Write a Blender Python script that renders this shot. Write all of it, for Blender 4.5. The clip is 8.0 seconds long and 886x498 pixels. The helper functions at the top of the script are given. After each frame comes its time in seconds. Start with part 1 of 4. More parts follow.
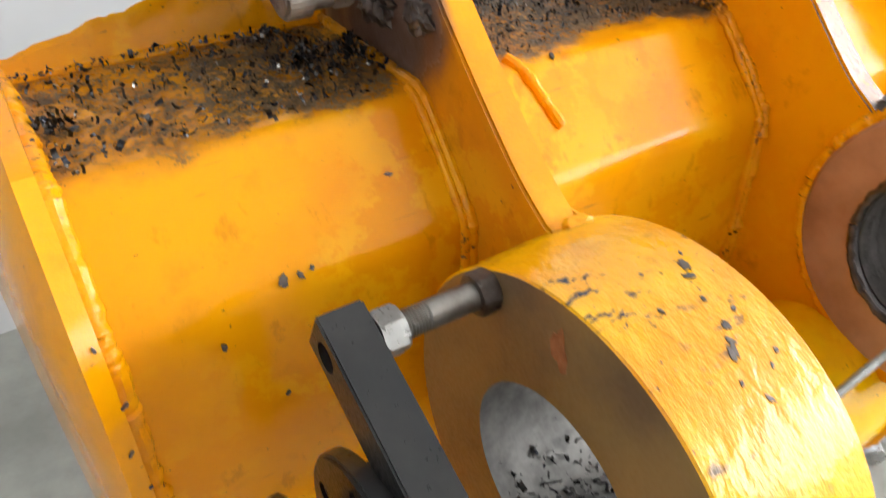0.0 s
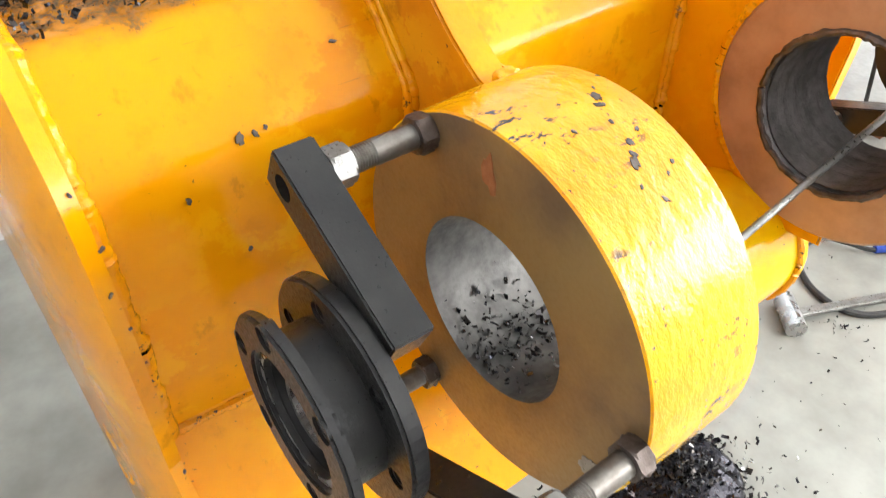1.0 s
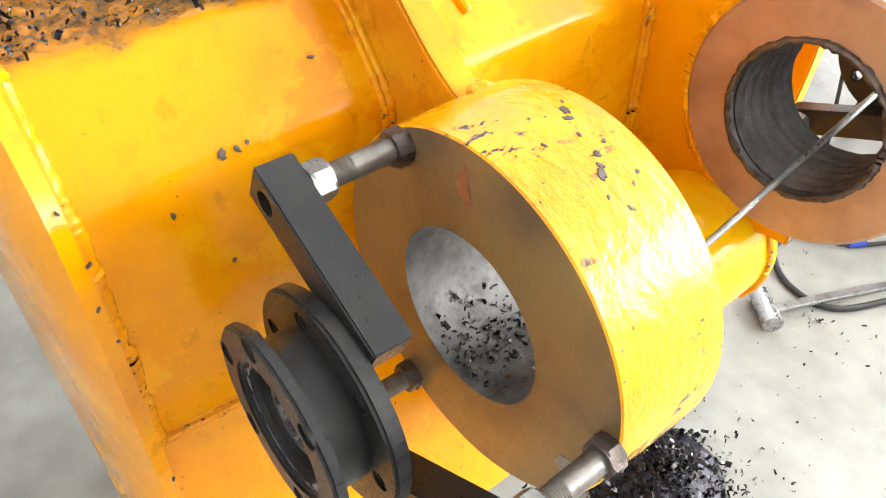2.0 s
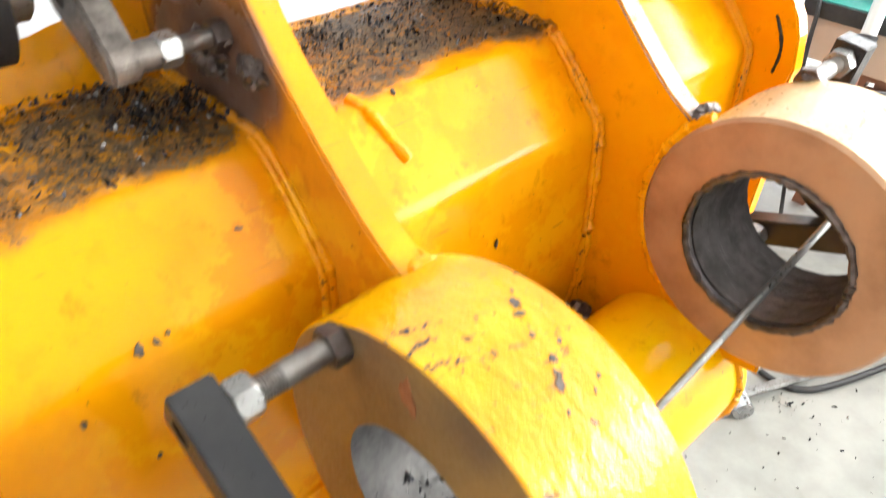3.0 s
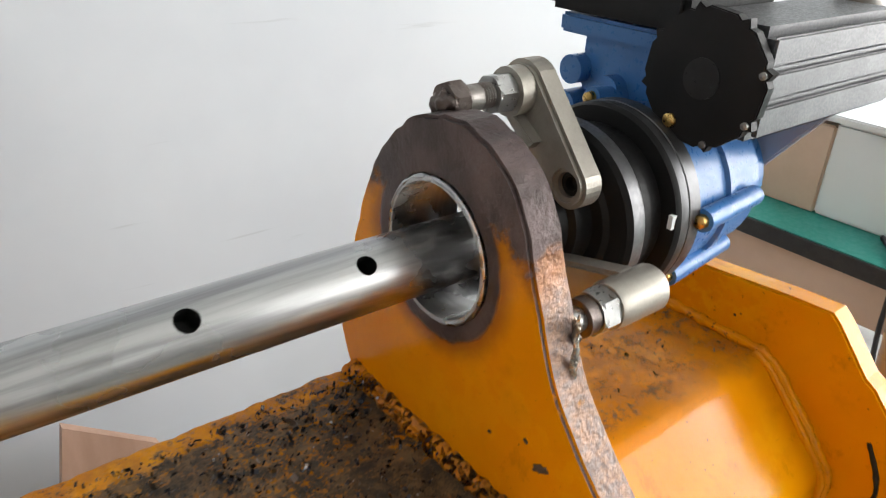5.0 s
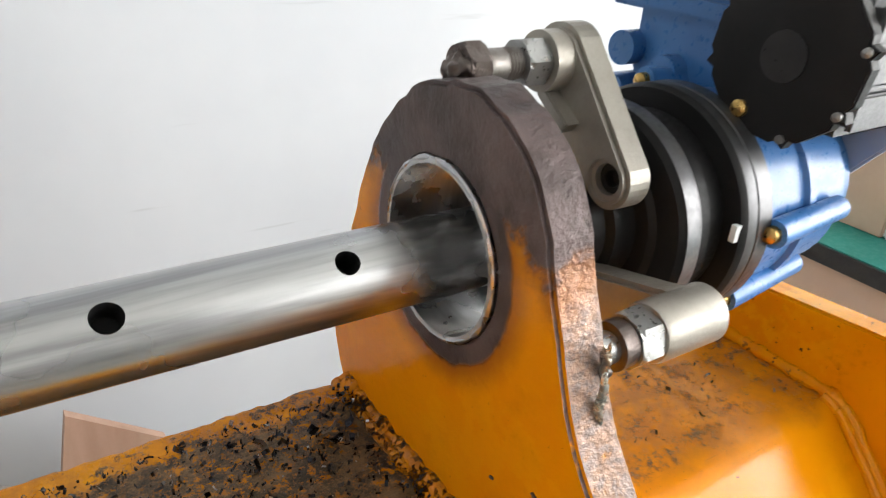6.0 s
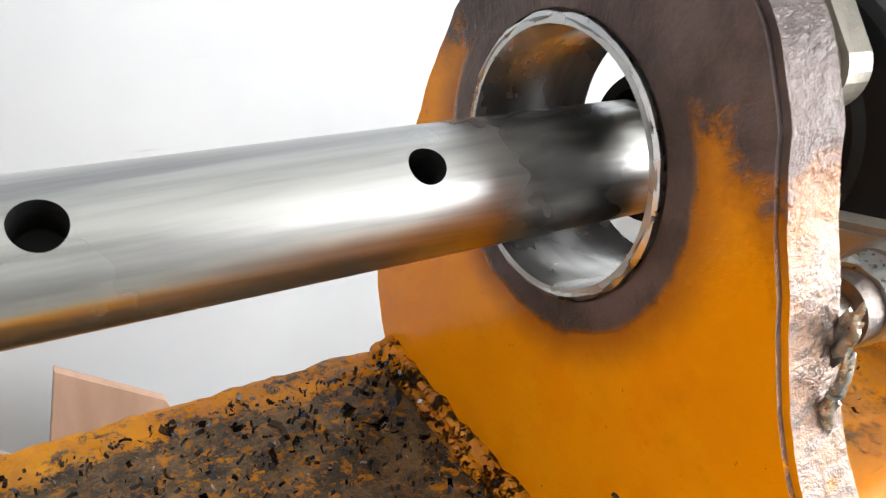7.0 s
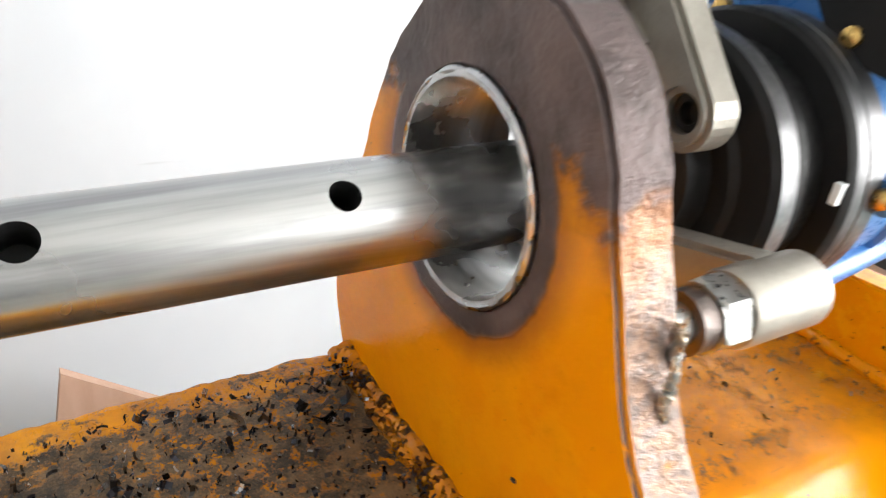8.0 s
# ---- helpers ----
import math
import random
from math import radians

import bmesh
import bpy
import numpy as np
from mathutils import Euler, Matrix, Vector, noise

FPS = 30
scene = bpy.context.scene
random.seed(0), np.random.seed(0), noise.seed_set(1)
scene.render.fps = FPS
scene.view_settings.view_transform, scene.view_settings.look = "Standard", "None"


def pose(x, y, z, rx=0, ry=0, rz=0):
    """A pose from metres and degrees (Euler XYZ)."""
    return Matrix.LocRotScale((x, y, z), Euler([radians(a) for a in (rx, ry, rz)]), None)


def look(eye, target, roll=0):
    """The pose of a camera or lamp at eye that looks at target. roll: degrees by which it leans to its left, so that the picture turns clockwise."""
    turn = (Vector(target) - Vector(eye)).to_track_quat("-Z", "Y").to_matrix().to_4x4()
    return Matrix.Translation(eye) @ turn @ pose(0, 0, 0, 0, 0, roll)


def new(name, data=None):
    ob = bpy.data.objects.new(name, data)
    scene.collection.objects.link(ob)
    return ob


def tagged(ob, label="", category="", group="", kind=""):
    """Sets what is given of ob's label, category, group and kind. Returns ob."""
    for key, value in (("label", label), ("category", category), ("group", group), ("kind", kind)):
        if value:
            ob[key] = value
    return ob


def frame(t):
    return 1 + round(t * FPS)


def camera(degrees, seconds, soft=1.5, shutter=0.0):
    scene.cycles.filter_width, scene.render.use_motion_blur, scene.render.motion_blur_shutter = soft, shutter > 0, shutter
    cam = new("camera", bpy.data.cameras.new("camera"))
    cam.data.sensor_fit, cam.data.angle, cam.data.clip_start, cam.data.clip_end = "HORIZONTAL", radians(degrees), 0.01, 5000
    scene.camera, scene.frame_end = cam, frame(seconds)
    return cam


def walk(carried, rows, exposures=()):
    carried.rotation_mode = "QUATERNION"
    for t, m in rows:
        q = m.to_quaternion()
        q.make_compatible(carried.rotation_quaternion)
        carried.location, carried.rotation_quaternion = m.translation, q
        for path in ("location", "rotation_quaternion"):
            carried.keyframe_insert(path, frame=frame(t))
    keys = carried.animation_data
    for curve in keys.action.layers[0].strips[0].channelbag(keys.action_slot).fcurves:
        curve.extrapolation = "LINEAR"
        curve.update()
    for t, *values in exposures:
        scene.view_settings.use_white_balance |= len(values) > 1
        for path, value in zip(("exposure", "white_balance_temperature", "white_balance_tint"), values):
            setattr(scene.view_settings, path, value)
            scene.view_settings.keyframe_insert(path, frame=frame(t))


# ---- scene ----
cam = camera(62.1, 8.0, 1.1, 0.4)
PATH = [
    (0, (-0.681, -0.587, 1.364), (0.207, 0.741, 0.16), 1.0),
    (0.5, (-0.703, -0.634, 1.355), (0.216, 0.584, 0.062), 1.2),
    (1, (-0.722, -0.662, 1.352), (0.197, 0.497, 0.005), 1.6),
    (1.2, (-0.727, -0.671, 1.359), (0.188, 0.478, 0.001), 1.5),
    (2.3, (-0.721, -0.673, 1.375), (0.261, 0.453, 0.046), 1.6),
    (2.5, (-0.71, -0.662, 1.382), (0.298, 0.466, 0.074), 1.4),
    (3, (-0.647, -0.603, 1.412), (0.442, 0.541, 0.185), 1.1),
    (3.5, (-0.57, -0.512, 1.446), (0.65, 0.631, 0.348), 0.9),
    (4, (-0.523, -0.439, 1.468), (0.787, 0.719, 0.497), 1.5),
    (4.5, (-0.41, -0.394, 1.496), (0.823, 0.881, 0.572), 2.0),
    (4.7, (-0.35, -0.376, 1.5), (0.831, 0.951, 0.58), 2.2),
    (5.8, (-0.22, -0.316, 1.461), (0.845, 1.13, 0.581), 4.1),
    (6, (-0.213, -0.303, 1.451), (0.827, 1.149, 0.551), 4.5),
    (6.5, (-0.194, -0.243, 1.409), (0.812, 1.206, 0.466), 5.6),
    (7, (-0.182, -0.194, 1.366), (0.824, 1.235, 0.395), 6.6),
    (7.5, (-0.174, -0.188, 1.36), (0.829, 1.242, 0.385), 7.0),
    (8, (-0.172, -0.248, 1.395), (0.808, 1.216, 0.449), 6.9),
]
EXPOSURES = [(0.0, 0.05), (0.5, 0.1), (1.0, 0.5), (2.5, 0.75), (3.0, 0.7), (3.5, 0.5), (4.0, -0.42), (4.5, -0.55), (6.0, -0.24), (6.5, -0.1), (7.0, 0.1), (7.5, 0.3), (8.0, 0.26)]
walk(cam, [(t, look(eye, target, roll)) for t, eye, target, roll in PATH], EXPOSURES)

# ---- light ----
world = bpy.data.worlds.new("sky")
world.use_nodes = True
scene.world = world
wn = world.node_tree.nodes
sky = wn.new("ShaderNodeTexSky")
sky.sky_type, sky.sun_disc, sky.sun_elevation, sky.sun_rotation = "NISHITA", False, radians(40), radians(200)
world.node_tree.links.new(sky.outputs[0], wn["Background"].inputs[0])
wn["Background"].inputs[1].default_value = 0.1


def area_lamp(name, at, target, sx, sy, watts, colour=(1, 1, 1)):
    d = bpy.data.lights.new(name, "AREA")
    d.shape, d.size, d.size_y, d.energy, d.color = "RECTANGLE", sx, sy, watts, colour
    ob = new(name, d)
    ob.matrix_world = look(at, target)
    return ob


# daylight through the tall door opening and the two windows
area_lamp("door_light", (4.05, -1.75, 1.9), (0.0, -1.0, 1.2), 2.5, 2.7, 230, (1.0, 0.98, 0.95))
area_lamp("window_light", (2.7, -3.15, 2.4), (2.5, 0.0, 2.0), 2.7, 1.7, 175, (1.0, 0.99, 0.96))
area_lamp("side_window_light", (4.05, 0.55, 1.9), (0, 0.4, 1.2), 0.9, 1.2, 30, (1.0, 1.0, 1.0))


# ---- materials ----
class Net:
    """Short-hand for node trees."""

    def __init__(self, name, rough=0.5, metal=0.0, spec=0.5, coat=0.0):
        self.m = bpy.data.materials.new(name)
        self.m.use_nodes = True
        self.n, self.l = self.m.node_tree.nodes, self.m.node_tree.links
        self.b = self.n["Principled BSDF"]
        self.set("Metallic", metal), self.set("Roughness", rough), self.set("Specular IOR Level", spec)
        self.set("Coat Weight", coat), self.set("Coat Roughness", 0.1)
        self.geo = self.n.new("ShaderNodeNewGeometry")
        self.pos = self.geo.outputs["Position"]
        s = self.n.new("ShaderNodeSeparateXYZ")
        self.l.new(self.pos, s.inputs[0])
        self.x, self.y, self.z = s.outputs

    def set(self, name, v):
        if isinstance(v, bpy.types.NodeSocket):
            self.l.new(v, self.b.inputs[name])
        else:
            self.b.inputs[name].default_value = v

    def noise(self, scale, detail=5, rough=0.55, stretch=None):
        t = self.n.new("ShaderNodeTexNoise")
        t.inputs["Scale"].default_value, t.inputs["Detail"].default_value, t.inputs["Roughness"].default_value = scale, detail, rough
        if stretch:
            mp = self.n.new("ShaderNodeMapping")
            mp.inputs["Scale"].default_value = stretch
            self.l.new(self.pos, mp.inputs[0])
            self.l.new(mp.outputs[0], t.inputs["Vector"])
        else:
            self.l.new(self.pos, t.inputs["Vector"])
        return t.outputs[0]

    def math(self, op, a, b=0.0, clamp=False):
        t = self.n.new("ShaderNodeMath")
        t.operation, t.use_clamp = op, clamp
        for k, v in enumerate((a, b)):
            if isinstance(v, bpy.types.NodeSocket):
                self.l.new(v, t.inputs[k])
            else:
                t.inputs[k].default_value = v
        return t.outputs[0]

    def ramp(self, v, lo, hi, a=0.0, b=1.0):
        t = self.n.new("ShaderNodeMapRange")
        t.interpolation_type = "SMOOTHSTEP"
        self.l.new(v, t.inputs[0])
        for k, w in zip((1, 2, 3, 4), (lo, hi, a, b)):
            t.inputs[k].default_value = w
        return t.outputs[0]

    def mix(self, f, a, b):
        t = self.n.new("ShaderNodeMix")
        t.data_type = "RGBA"
        for name, v in (("Factor", f), ("A", a), ("B", b)):
            if isinstance(v, bpy.types.NodeSocket):
                self.l.new(v, t.inputs[name])
            elif name == "Factor":
                t.inputs[name].default_value = v
            else:
                t.inputs[name].default_value = (*v, 1)
        return t.outputs["Result"]

    def blend(self, f, a, b):
        """A number that goes from a to b with the mask f."""
        return self.math("ADD", self.math("MULTIPLY", f, b - a), a)

    def bump(self, h, strength, distance=0.002, under=None):
        t = self.n.new("ShaderNodeBump")
        t.inputs["Strength"].default_value, t.inputs["Distance"].default_value = strength, distance
        self.l.new(h, t.inputs["Height"])
        if under:
            self.l.new(under, t.inputs["Normal"])
        self.l.new(t.outputs[0], self.b.inputs["Normal"])
        return t.outputs[0]

    def dist(self, cy, cz):
        """Distance from an axis parallel to X."""
        dy, dz = self.math("SUBTRACT", self.y, cy), self.math("SUBTRACT", self.z, cz)
        return self.math("SQRT", self.math("ADD", self.math("MULTIPLY", dy, dy), self.math("MULTIPLY", dz, dz)))


def material(name, base, rough=0.5, metal=0.0, second=None, scale=20.0, amount=0.5, bump=0.0, bump_scale=120.0, spec=0.5, coat=0.0, stretch=None):
    """Two-scale noise between two colours, with bump and uneven gloss."""
    k = Net(name, rough, metal, spec, coat)
    big, fine = k.noise(scale, stretch=stretch), k.noise(bump_scale, 4)
    k.set("Base Color", k.mix(k.ramp(big, 0.35, 0.72, 0, amount), base, second or tuple(c * 0.6 for c in base)))
    k.set("Roughness", k.ramp(fine, 0.25, 0.75, max(0.03, rough - 0.1), min(1, rough + 0.12)))
    if bump:
        k.bump(fine, bump)
    return k.m


# third tone: the orange paint as strong light yellows it, for boss and cross tube
ORANGE, ORANGE2, LIT_ORANGE = (0.80, 0.320, 0.001), (0.73, 0.250, 0.001), (0.86, 0.50, 0.001)
DARK, RUST, BARE = (0.028, 0.024, 0.02), (0.22, 0.075, 0.02), (0.34, 0.29, 0.26)


def paint_material(name, chips=0.5, grime=None, heat=None, edge=0.0, lumps=0.18, base=ORANGE, second=ORANGE2, scaly=0.0, spec=0.27, patchy=0.6):
    """Worn glossy orange paint: tone drift, scratches and dark chips; grime lies on the flat top,
    heat has burnt the eye round the bore, edge has bared the plate's narrow faces."""
    k = Net(name, 0.3, 0, spec, 0.0)
    big, mid, fine, grain = k.noise(5, 4), k.noise(28, 6, 0.6), k.noise(160, 5, 0.65), k.noise(700, 3)
    col = k.mix(k.ramp(big, 0.35, 0.7), base, second)
    col = k.mix(k.ramp(mid, 0.55, 0.75, 0, 0.35), col, tuple(c * 0.7 for c in second))
    # patchy second coat, a little lighter and duller
    coat = k.math("MULTIPLY", k.ramp(k.noise(13, 7, 0.68), 0.50, 0.56), k.ramp(k.noise(4, 3), 0.40, 0.60), True)
    col = k.mix(k.math("MULTIPLY", coat, patchy), col, (0.86, 0.43, 0.004))
    streak = k.ramp(k.noise(34, 6, 0.7, (1.0, 0.5, 0.5)), 0.58, 0.68, 0, 0.5)
    col = k.mix(streak, col, tuple(c * 0.62 for c in second))
    # thin scratches and rust-brown rubs
    scr = k.ramp(k.noise(60, 3, 0.5, (0.25, 6, 3)), 0.70, 0.76, 0, 0.5)
    col = k.mix(scr, col, RUST)
    # small chips down to dark primer, in patches
    chip = k.math("MULTIPLY", k.ramp(fine, 0.69 - 0.06 * chips, 0.72 - 0.06 * chips), k.ramp(k.noise(9, 3), 0.48, 0.58), True)
    rough = k.math("ADD", k.ramp(mid, 0.3, 0.7, 0.07, 0.16), k.math("MULTIPLY", coat, 0.09))
    metal = None
    if scaly:
        wr = k.noise(55, 4, 0.6, (1.2, 0.7, 0.7))
        flake = k.math("MULTIPLY", k.ramp(k.noise(75, 6, 0.7, (0.6, 1.3, 1)), 0.56, 0.60), k.ramp(k.noise(14, 3), 0.50, 0.62), True)
        chip = k.math("MAXIMUM", chip, k.math("MULTIPLY", flake, scaly))
    col = k.mix(chip, col, DARK)
    if edge:
        nx = k.n.new("ShaderNodeSeparateXYZ")
        k.l.new(k.geo.outputs["Normal"], nx.inputs[0])
        e = k.ramp(k.math("ABSOLUTE", nx.outputs[0]), 0.25, 0.6, 1.0, 0.0)
        e = k.math("MULTIPLY", e, k.ramp(k.math("ADD", mid, k.math("MULTIPLY", fine, 0.5)), 0.72 - 0.25 * edge, 0.86 - 0.25 * edge), True)
        col = k.mix(e, col, k.mix(k.ramp(fine, 0.4, 0.6), (0.31, 0.195, 0.14), (0.19, 0.145, 0.13)))
        metal = k.math("MULTIPLY", e, 0.4)
    if heat:
        for cy, cz, r, high in heat:
            wob = k.math("MULTIPLY", k.math("SUBTRACT", k.noise(26, 7, 0.7), 0.5), 0.09)
            d = k.math("ADD", k.dist(cy, cz), k.math("MULTIPLY", wob, 0.12 if high < 1.4 else 0.4))
            up = k.math("ADD", k.z, wob)
            face = k.ramp(k.x, -0.377, -0.370, 1.0, 0.0) if high > 1.4 else 1.0
            burn = k.math("MAXIMUM", k.ramp(d, r, r + (0.004 if high < 1.4 else 0.03), 1.0 if high < 1.4 else 0.88, 0.0), k.ramp(up, high, high + 0.014))
            burn = k.math("MULTIPLY", burn, face)
            scorch = k.math("MAXIMUM", k.ramp(d, r, r + (0.022 if high < 1.4 else 0.045), 0.85, 0.0), k.ramp(up, high - 0.03, high + 0.01, 0.0, 0.75))
            scorch = k.math("MULTIPLY", scorch, face)
            col = k.mix(scorch, col, (0.26, 0.085, 0.012))
            col = k.mix(burn, col, k.mix(k.ramp(mid, 0.35, 0.65), (0.050, 0.036, 0.034), (0.115, 0.085, 0.082)))
            rough = k.math("ADD", rough, k.math("MULTIPLY", burn, 0.22))
        if heat[0][3] > 1.4:
            soot = k.math("MULTIPLY", k.ramp(k.z, 1.19, 1.32, 0.25, 0.82), k.ramp(k.noise(18, 6, 0.65), 0.3, 0.6, 0.45, 1.0))
            soot = k.math("MULTIPLY", soot, face)
            col = k.mix(soot, col, (0.15, 0.066, 0.024))
    if grime:
        top = k.ramp(k.z, 1.085, 1.094)
        yy = k.math("ADD", k.y, k.math("MULTIPLY", k.math("SUBTRACT", k.noise(16, 5), 0.5), 0.10))
        band = k.ramp(k.math("SUBTRACT", yy, k.ramp(k.math("ABSOLUTE", k.math("ADD", k.x, 0.13)), 0.0, 0.13, 0.03, 0.0)), -0.118, -0.075)
        near = k.math("MAXIMUM", k.ramp(k.math("ABSOLUTE", k.math("ADD", k.x, 0.06)), 0.06, 0.24, 1.0, 0.42),
                      k.ramp(k.math("ABSOLUTE", k.math("ADD", k.x, 0.46)), 0.03, 0.18, 0.62, 0.16))
        near = k.math("MULTIPLY", near, k.ramp(k.x, 0.03, 0.06, 1.0, 0.62))
        lip = k.ramp(k.y, 0.078, 0.094, 1.0, 0.35)
        m = k.math("MULTIPLY", k.math("MULTIPLY", top, band), k.math("MULTIPLY", near, lip))
        spot = k.math("ADD", k.math("MULTIPLY", k.noise(55, 8, 0.8), 0.62), k.math("MULTIPLY", k.noise(260, 5, 0.75), 0.38))
        worn = k.math("MULTIPLY", k.ramp(k.noise(12, 5, 0.7), 0.38, 0.58), k.ramp(k.noise(150, 6, 0.75), 0.51, 0.59))
        dirt = k.ramp(k.math("ADD", spot, k.math("MULTIPLY", m, grime)), 0.590, 0.655)
        dirt = k.math("MULTIPLY", dirt, k.math("SUBTRACT", 1.0, k.math("MULTIPLY", worn, 0.9)))
        dirt = k.math("MULTIPLY", dirt, k.math("MULTIPLY", top, band))
        stain = k.math("MULTIPLY", k.math("MULTIPLY", top, band), k.ramp(k.noise(30, 6, 0.7), 0.35, 0.65, 0.25, 0.8))
        col = k.mix(stain, col, (0.33, 0.125, 0.018))
        col = k.mix(dirt, col, k.mix(k.ramp(k.math("ADD", k.math("MULTIPLY", grain, 0.22), k.math("MULTIPLY", k.noise(42, 8, 0.75), 0.78)), 0.40, 0.64), (0.034, 0.027, 0.019), (0.21, 0.132, 0.062)))
        rough = k.math("ADD", rough, k.math("MULTIPLY", k.math("MAXIMUM", stain, dirt), 0.26))
    k.set("Base Color", col)
    k.set("Roughness", rough)
    if metal:
        k.set("Metallic", metal)
    high = mid
    if edge:
        high = k.math("ADD", mid, k.math("MULTIPLY", e, k.math("MULTIPLY", k.math("ADD", k.noise(130, 5, 0.7), k.noise(45, 3)), 2.0)))
    if heat:
        high = k.math("ADD", high, k.math("MULTIPLY", burn, k.math("MULTIPLY", k.noise(62, 7, 0.72), 1.3)))
    if scaly:
        high = k.math("ADD", k.math("MULTIPLY", mid, 0.5), k.math("MULTIPLY", wr, 1.2))
    if grime:
        high = k.math("ADD", k.math("MULTIPLY", mid, 0.35), k.math("ADD", k.math("MULTIPLY", coat, 0.05), k.math("MULTIPLY", dirt, k.noise(130, 8, 0.75))))
    b1 = k.bump(high, lumps * (2.2 if edge or grime else 1.0), 0.004)
    b2 = k.bump(k.math("SUBTRACT", fine, k.math("MULTIPLY", chip, 0.8)), 0.10, 0.0015, b1)
    return k.m


M_shell = paint_material("worn_orange_paint", 0.4, grime=0.262, spec=0.2)
M_ear = paint_material("orange_ear_paint", 0.3, lumps=0.34, heat=[(-0.066, 1.316, 0.028, 1.50), (-0.078, 1.160, 0.040, 1.50), (-0.02, 1.330, 0.022, 1.50), (0.02, 1.130, 0.05, 1.50), (-0.035, 1.135, 0.055, 1.50)])
M_ear2 = paint_material("bared_ear_paint", 0.3, heat=[(0.0, 1.264, 0.0655, 1.290)], edge=0.9, patchy=0.2)
M_side = paint_material("orange_side_paint", 0.5, lumps=0.3)
M_boss = paint_material("lit_boss_paint", 0.9, base=LIT_ORANGE, second=(0.76, 0.28, 0.004), lumps=0.52, scaly=1.0, spec=0.48)
M_bead = paint_material("painted_weld", 1.7, lumps=0.9)
M_beadgrime = paint_material("grimy_painted_weld", 2.0, lumps=0.9, grime=0.10)
M_heel = paint_material("lit_tube_paint", 0.4, base=LIT_ORANGE, second=ORANGE)
M_bare = material("rusty_machined_face", (0.31, 0.195, 0.075), 0.40, 0.35, (0.16, 0.098, 0.058), 10, 0.95, 0.08, 220)
M_tan = material("tan_machined_face", (0.50, 0.29, 0.17), 0.40, 0.35, (0.33, 0.17, 0.09), 14, 0.95, 0.08, 260)
M_tanside = material("pale_worn_boss_side", (0.60, 0.42, 0.20), 0.34, 0.3, (0.46, 0.28, 0.12), 12, 0.9, 0.15, 120)
M_bore = material("dull_bored_steel", (0.17, 0.165, 0.16), 0.55, 0.4, (0.045, 0.045, 0.045), 20, 0.95, 0.2, 160)
M_overlay = material("ribbed_weld_overlay", (0.11, 0.10, 0.10), 0.42, 0.7, (0.05, 0.045, 0.045), 40, 0.8, 0.5, 200)
M_bush = material("bright_bored_steel", (0.62, 0.61, 0.60), 0.22, 1.0, (0.46, 0.45, 0.44), 60, 0.7, 0.0, 30, stretch=(3, 0.3, 0.3))
M_bar = material("polished_steel_bar", (0.50, 0.50, 0.495), 0.28, 1.0, (0.24, 0.235, 0.24), 110, 0.85, 0.0, 9, stretch=(0.006, 1, 1))
M_black = material("black_oxide_steel", (0.020, 0.020, 0.022), 0.36, 0.4, (0.045, 0.043, 0.042), 25, 0.6, 0.08, 260)
M_blackcast = material("black_machine_paint", (0.011, 0.011, 0.0115), 0.45, 0.0, (0.020, 0.019, 0.019), 25, 0.6, 0.06, 260, spec=0.16)
M_zinc = material("zinc_steel", (0.36, 0.36, 0.355), 0.34, 0.85, (0.20, 0.19, 0.175), 50, 0.7, 0.12, 300)
M_stud = material("dull_steel_stud", (0.24, 0.225, 0.21), 0.42, 0.8, (0.13, 0.10, 0.085), 60, 0.8, 0.15, 350)
M_weldmetal = material("burnt_weld_metal", (0.14, 0.115, 0.105), 0.38, 0.75, (0.05, 0.035, 0.03), 70, 0.9, 0.5, 160)
M_temper = material("heat_tinted_steel", (0.50, 0.42, 0.33), 0.28, 0.9, (0.16, 0.26, 0.32), 150, 1.0, 0.4, 300)
M_cast = material("cast_aluminium", (0.36, 0.335, 0.295), 0.42, 0.65, (0.26, 0.24, 0.21), 26, 0.7, 0.15, 420)
# darker copy of the cast metal: shade put into the left arms' colour
M_castdark = material("shaded_cast_metal", (0.19, 0.165, 0.145), 0.45, 0.5, (0.045, 0.038, 0.034), 45, 1.0, 0.25, 420)
M_rim = material("dark_turned_rim", (0.13, 0.13, 0.135), 0.38, 0.7, (0.07, 0.07, 0.072), 40, 0.8, 0.05, 260)
M_finned = material("dull_motor_casting", (0.10, 0.102, 0.106), 0.46, 0.35, (0.07, 0.07, 0.074), 26, 0.7, 0.12, 420)
M_blue = material("blue_machine_paint", (0.05, 0.17, 0.42), 0.33, 0, (0.035, 0.12, 0.31), 18, 0.7, 0.10, 200)
M_brass = material("brass_bolt", (0.55, 0.36, 0.12), 0.3, 1.0, (0.35, 0.22, 0.08), 80, 0.7, 0.05, 300)
M_steel = material("bright_steel_rim", (0.50, 0.50, 0.51), 0.28, 1.0, (0.38, 0.38, 0.39), 40, 0.6, 0.0, 60)
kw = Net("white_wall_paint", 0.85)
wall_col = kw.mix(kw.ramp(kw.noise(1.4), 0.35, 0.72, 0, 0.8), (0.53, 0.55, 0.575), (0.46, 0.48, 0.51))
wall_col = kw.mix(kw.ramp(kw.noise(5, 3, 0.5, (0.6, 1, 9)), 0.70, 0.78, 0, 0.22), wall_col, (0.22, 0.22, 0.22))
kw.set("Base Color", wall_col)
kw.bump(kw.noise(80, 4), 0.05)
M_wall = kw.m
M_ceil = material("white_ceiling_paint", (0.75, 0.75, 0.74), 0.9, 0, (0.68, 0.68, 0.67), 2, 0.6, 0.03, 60)
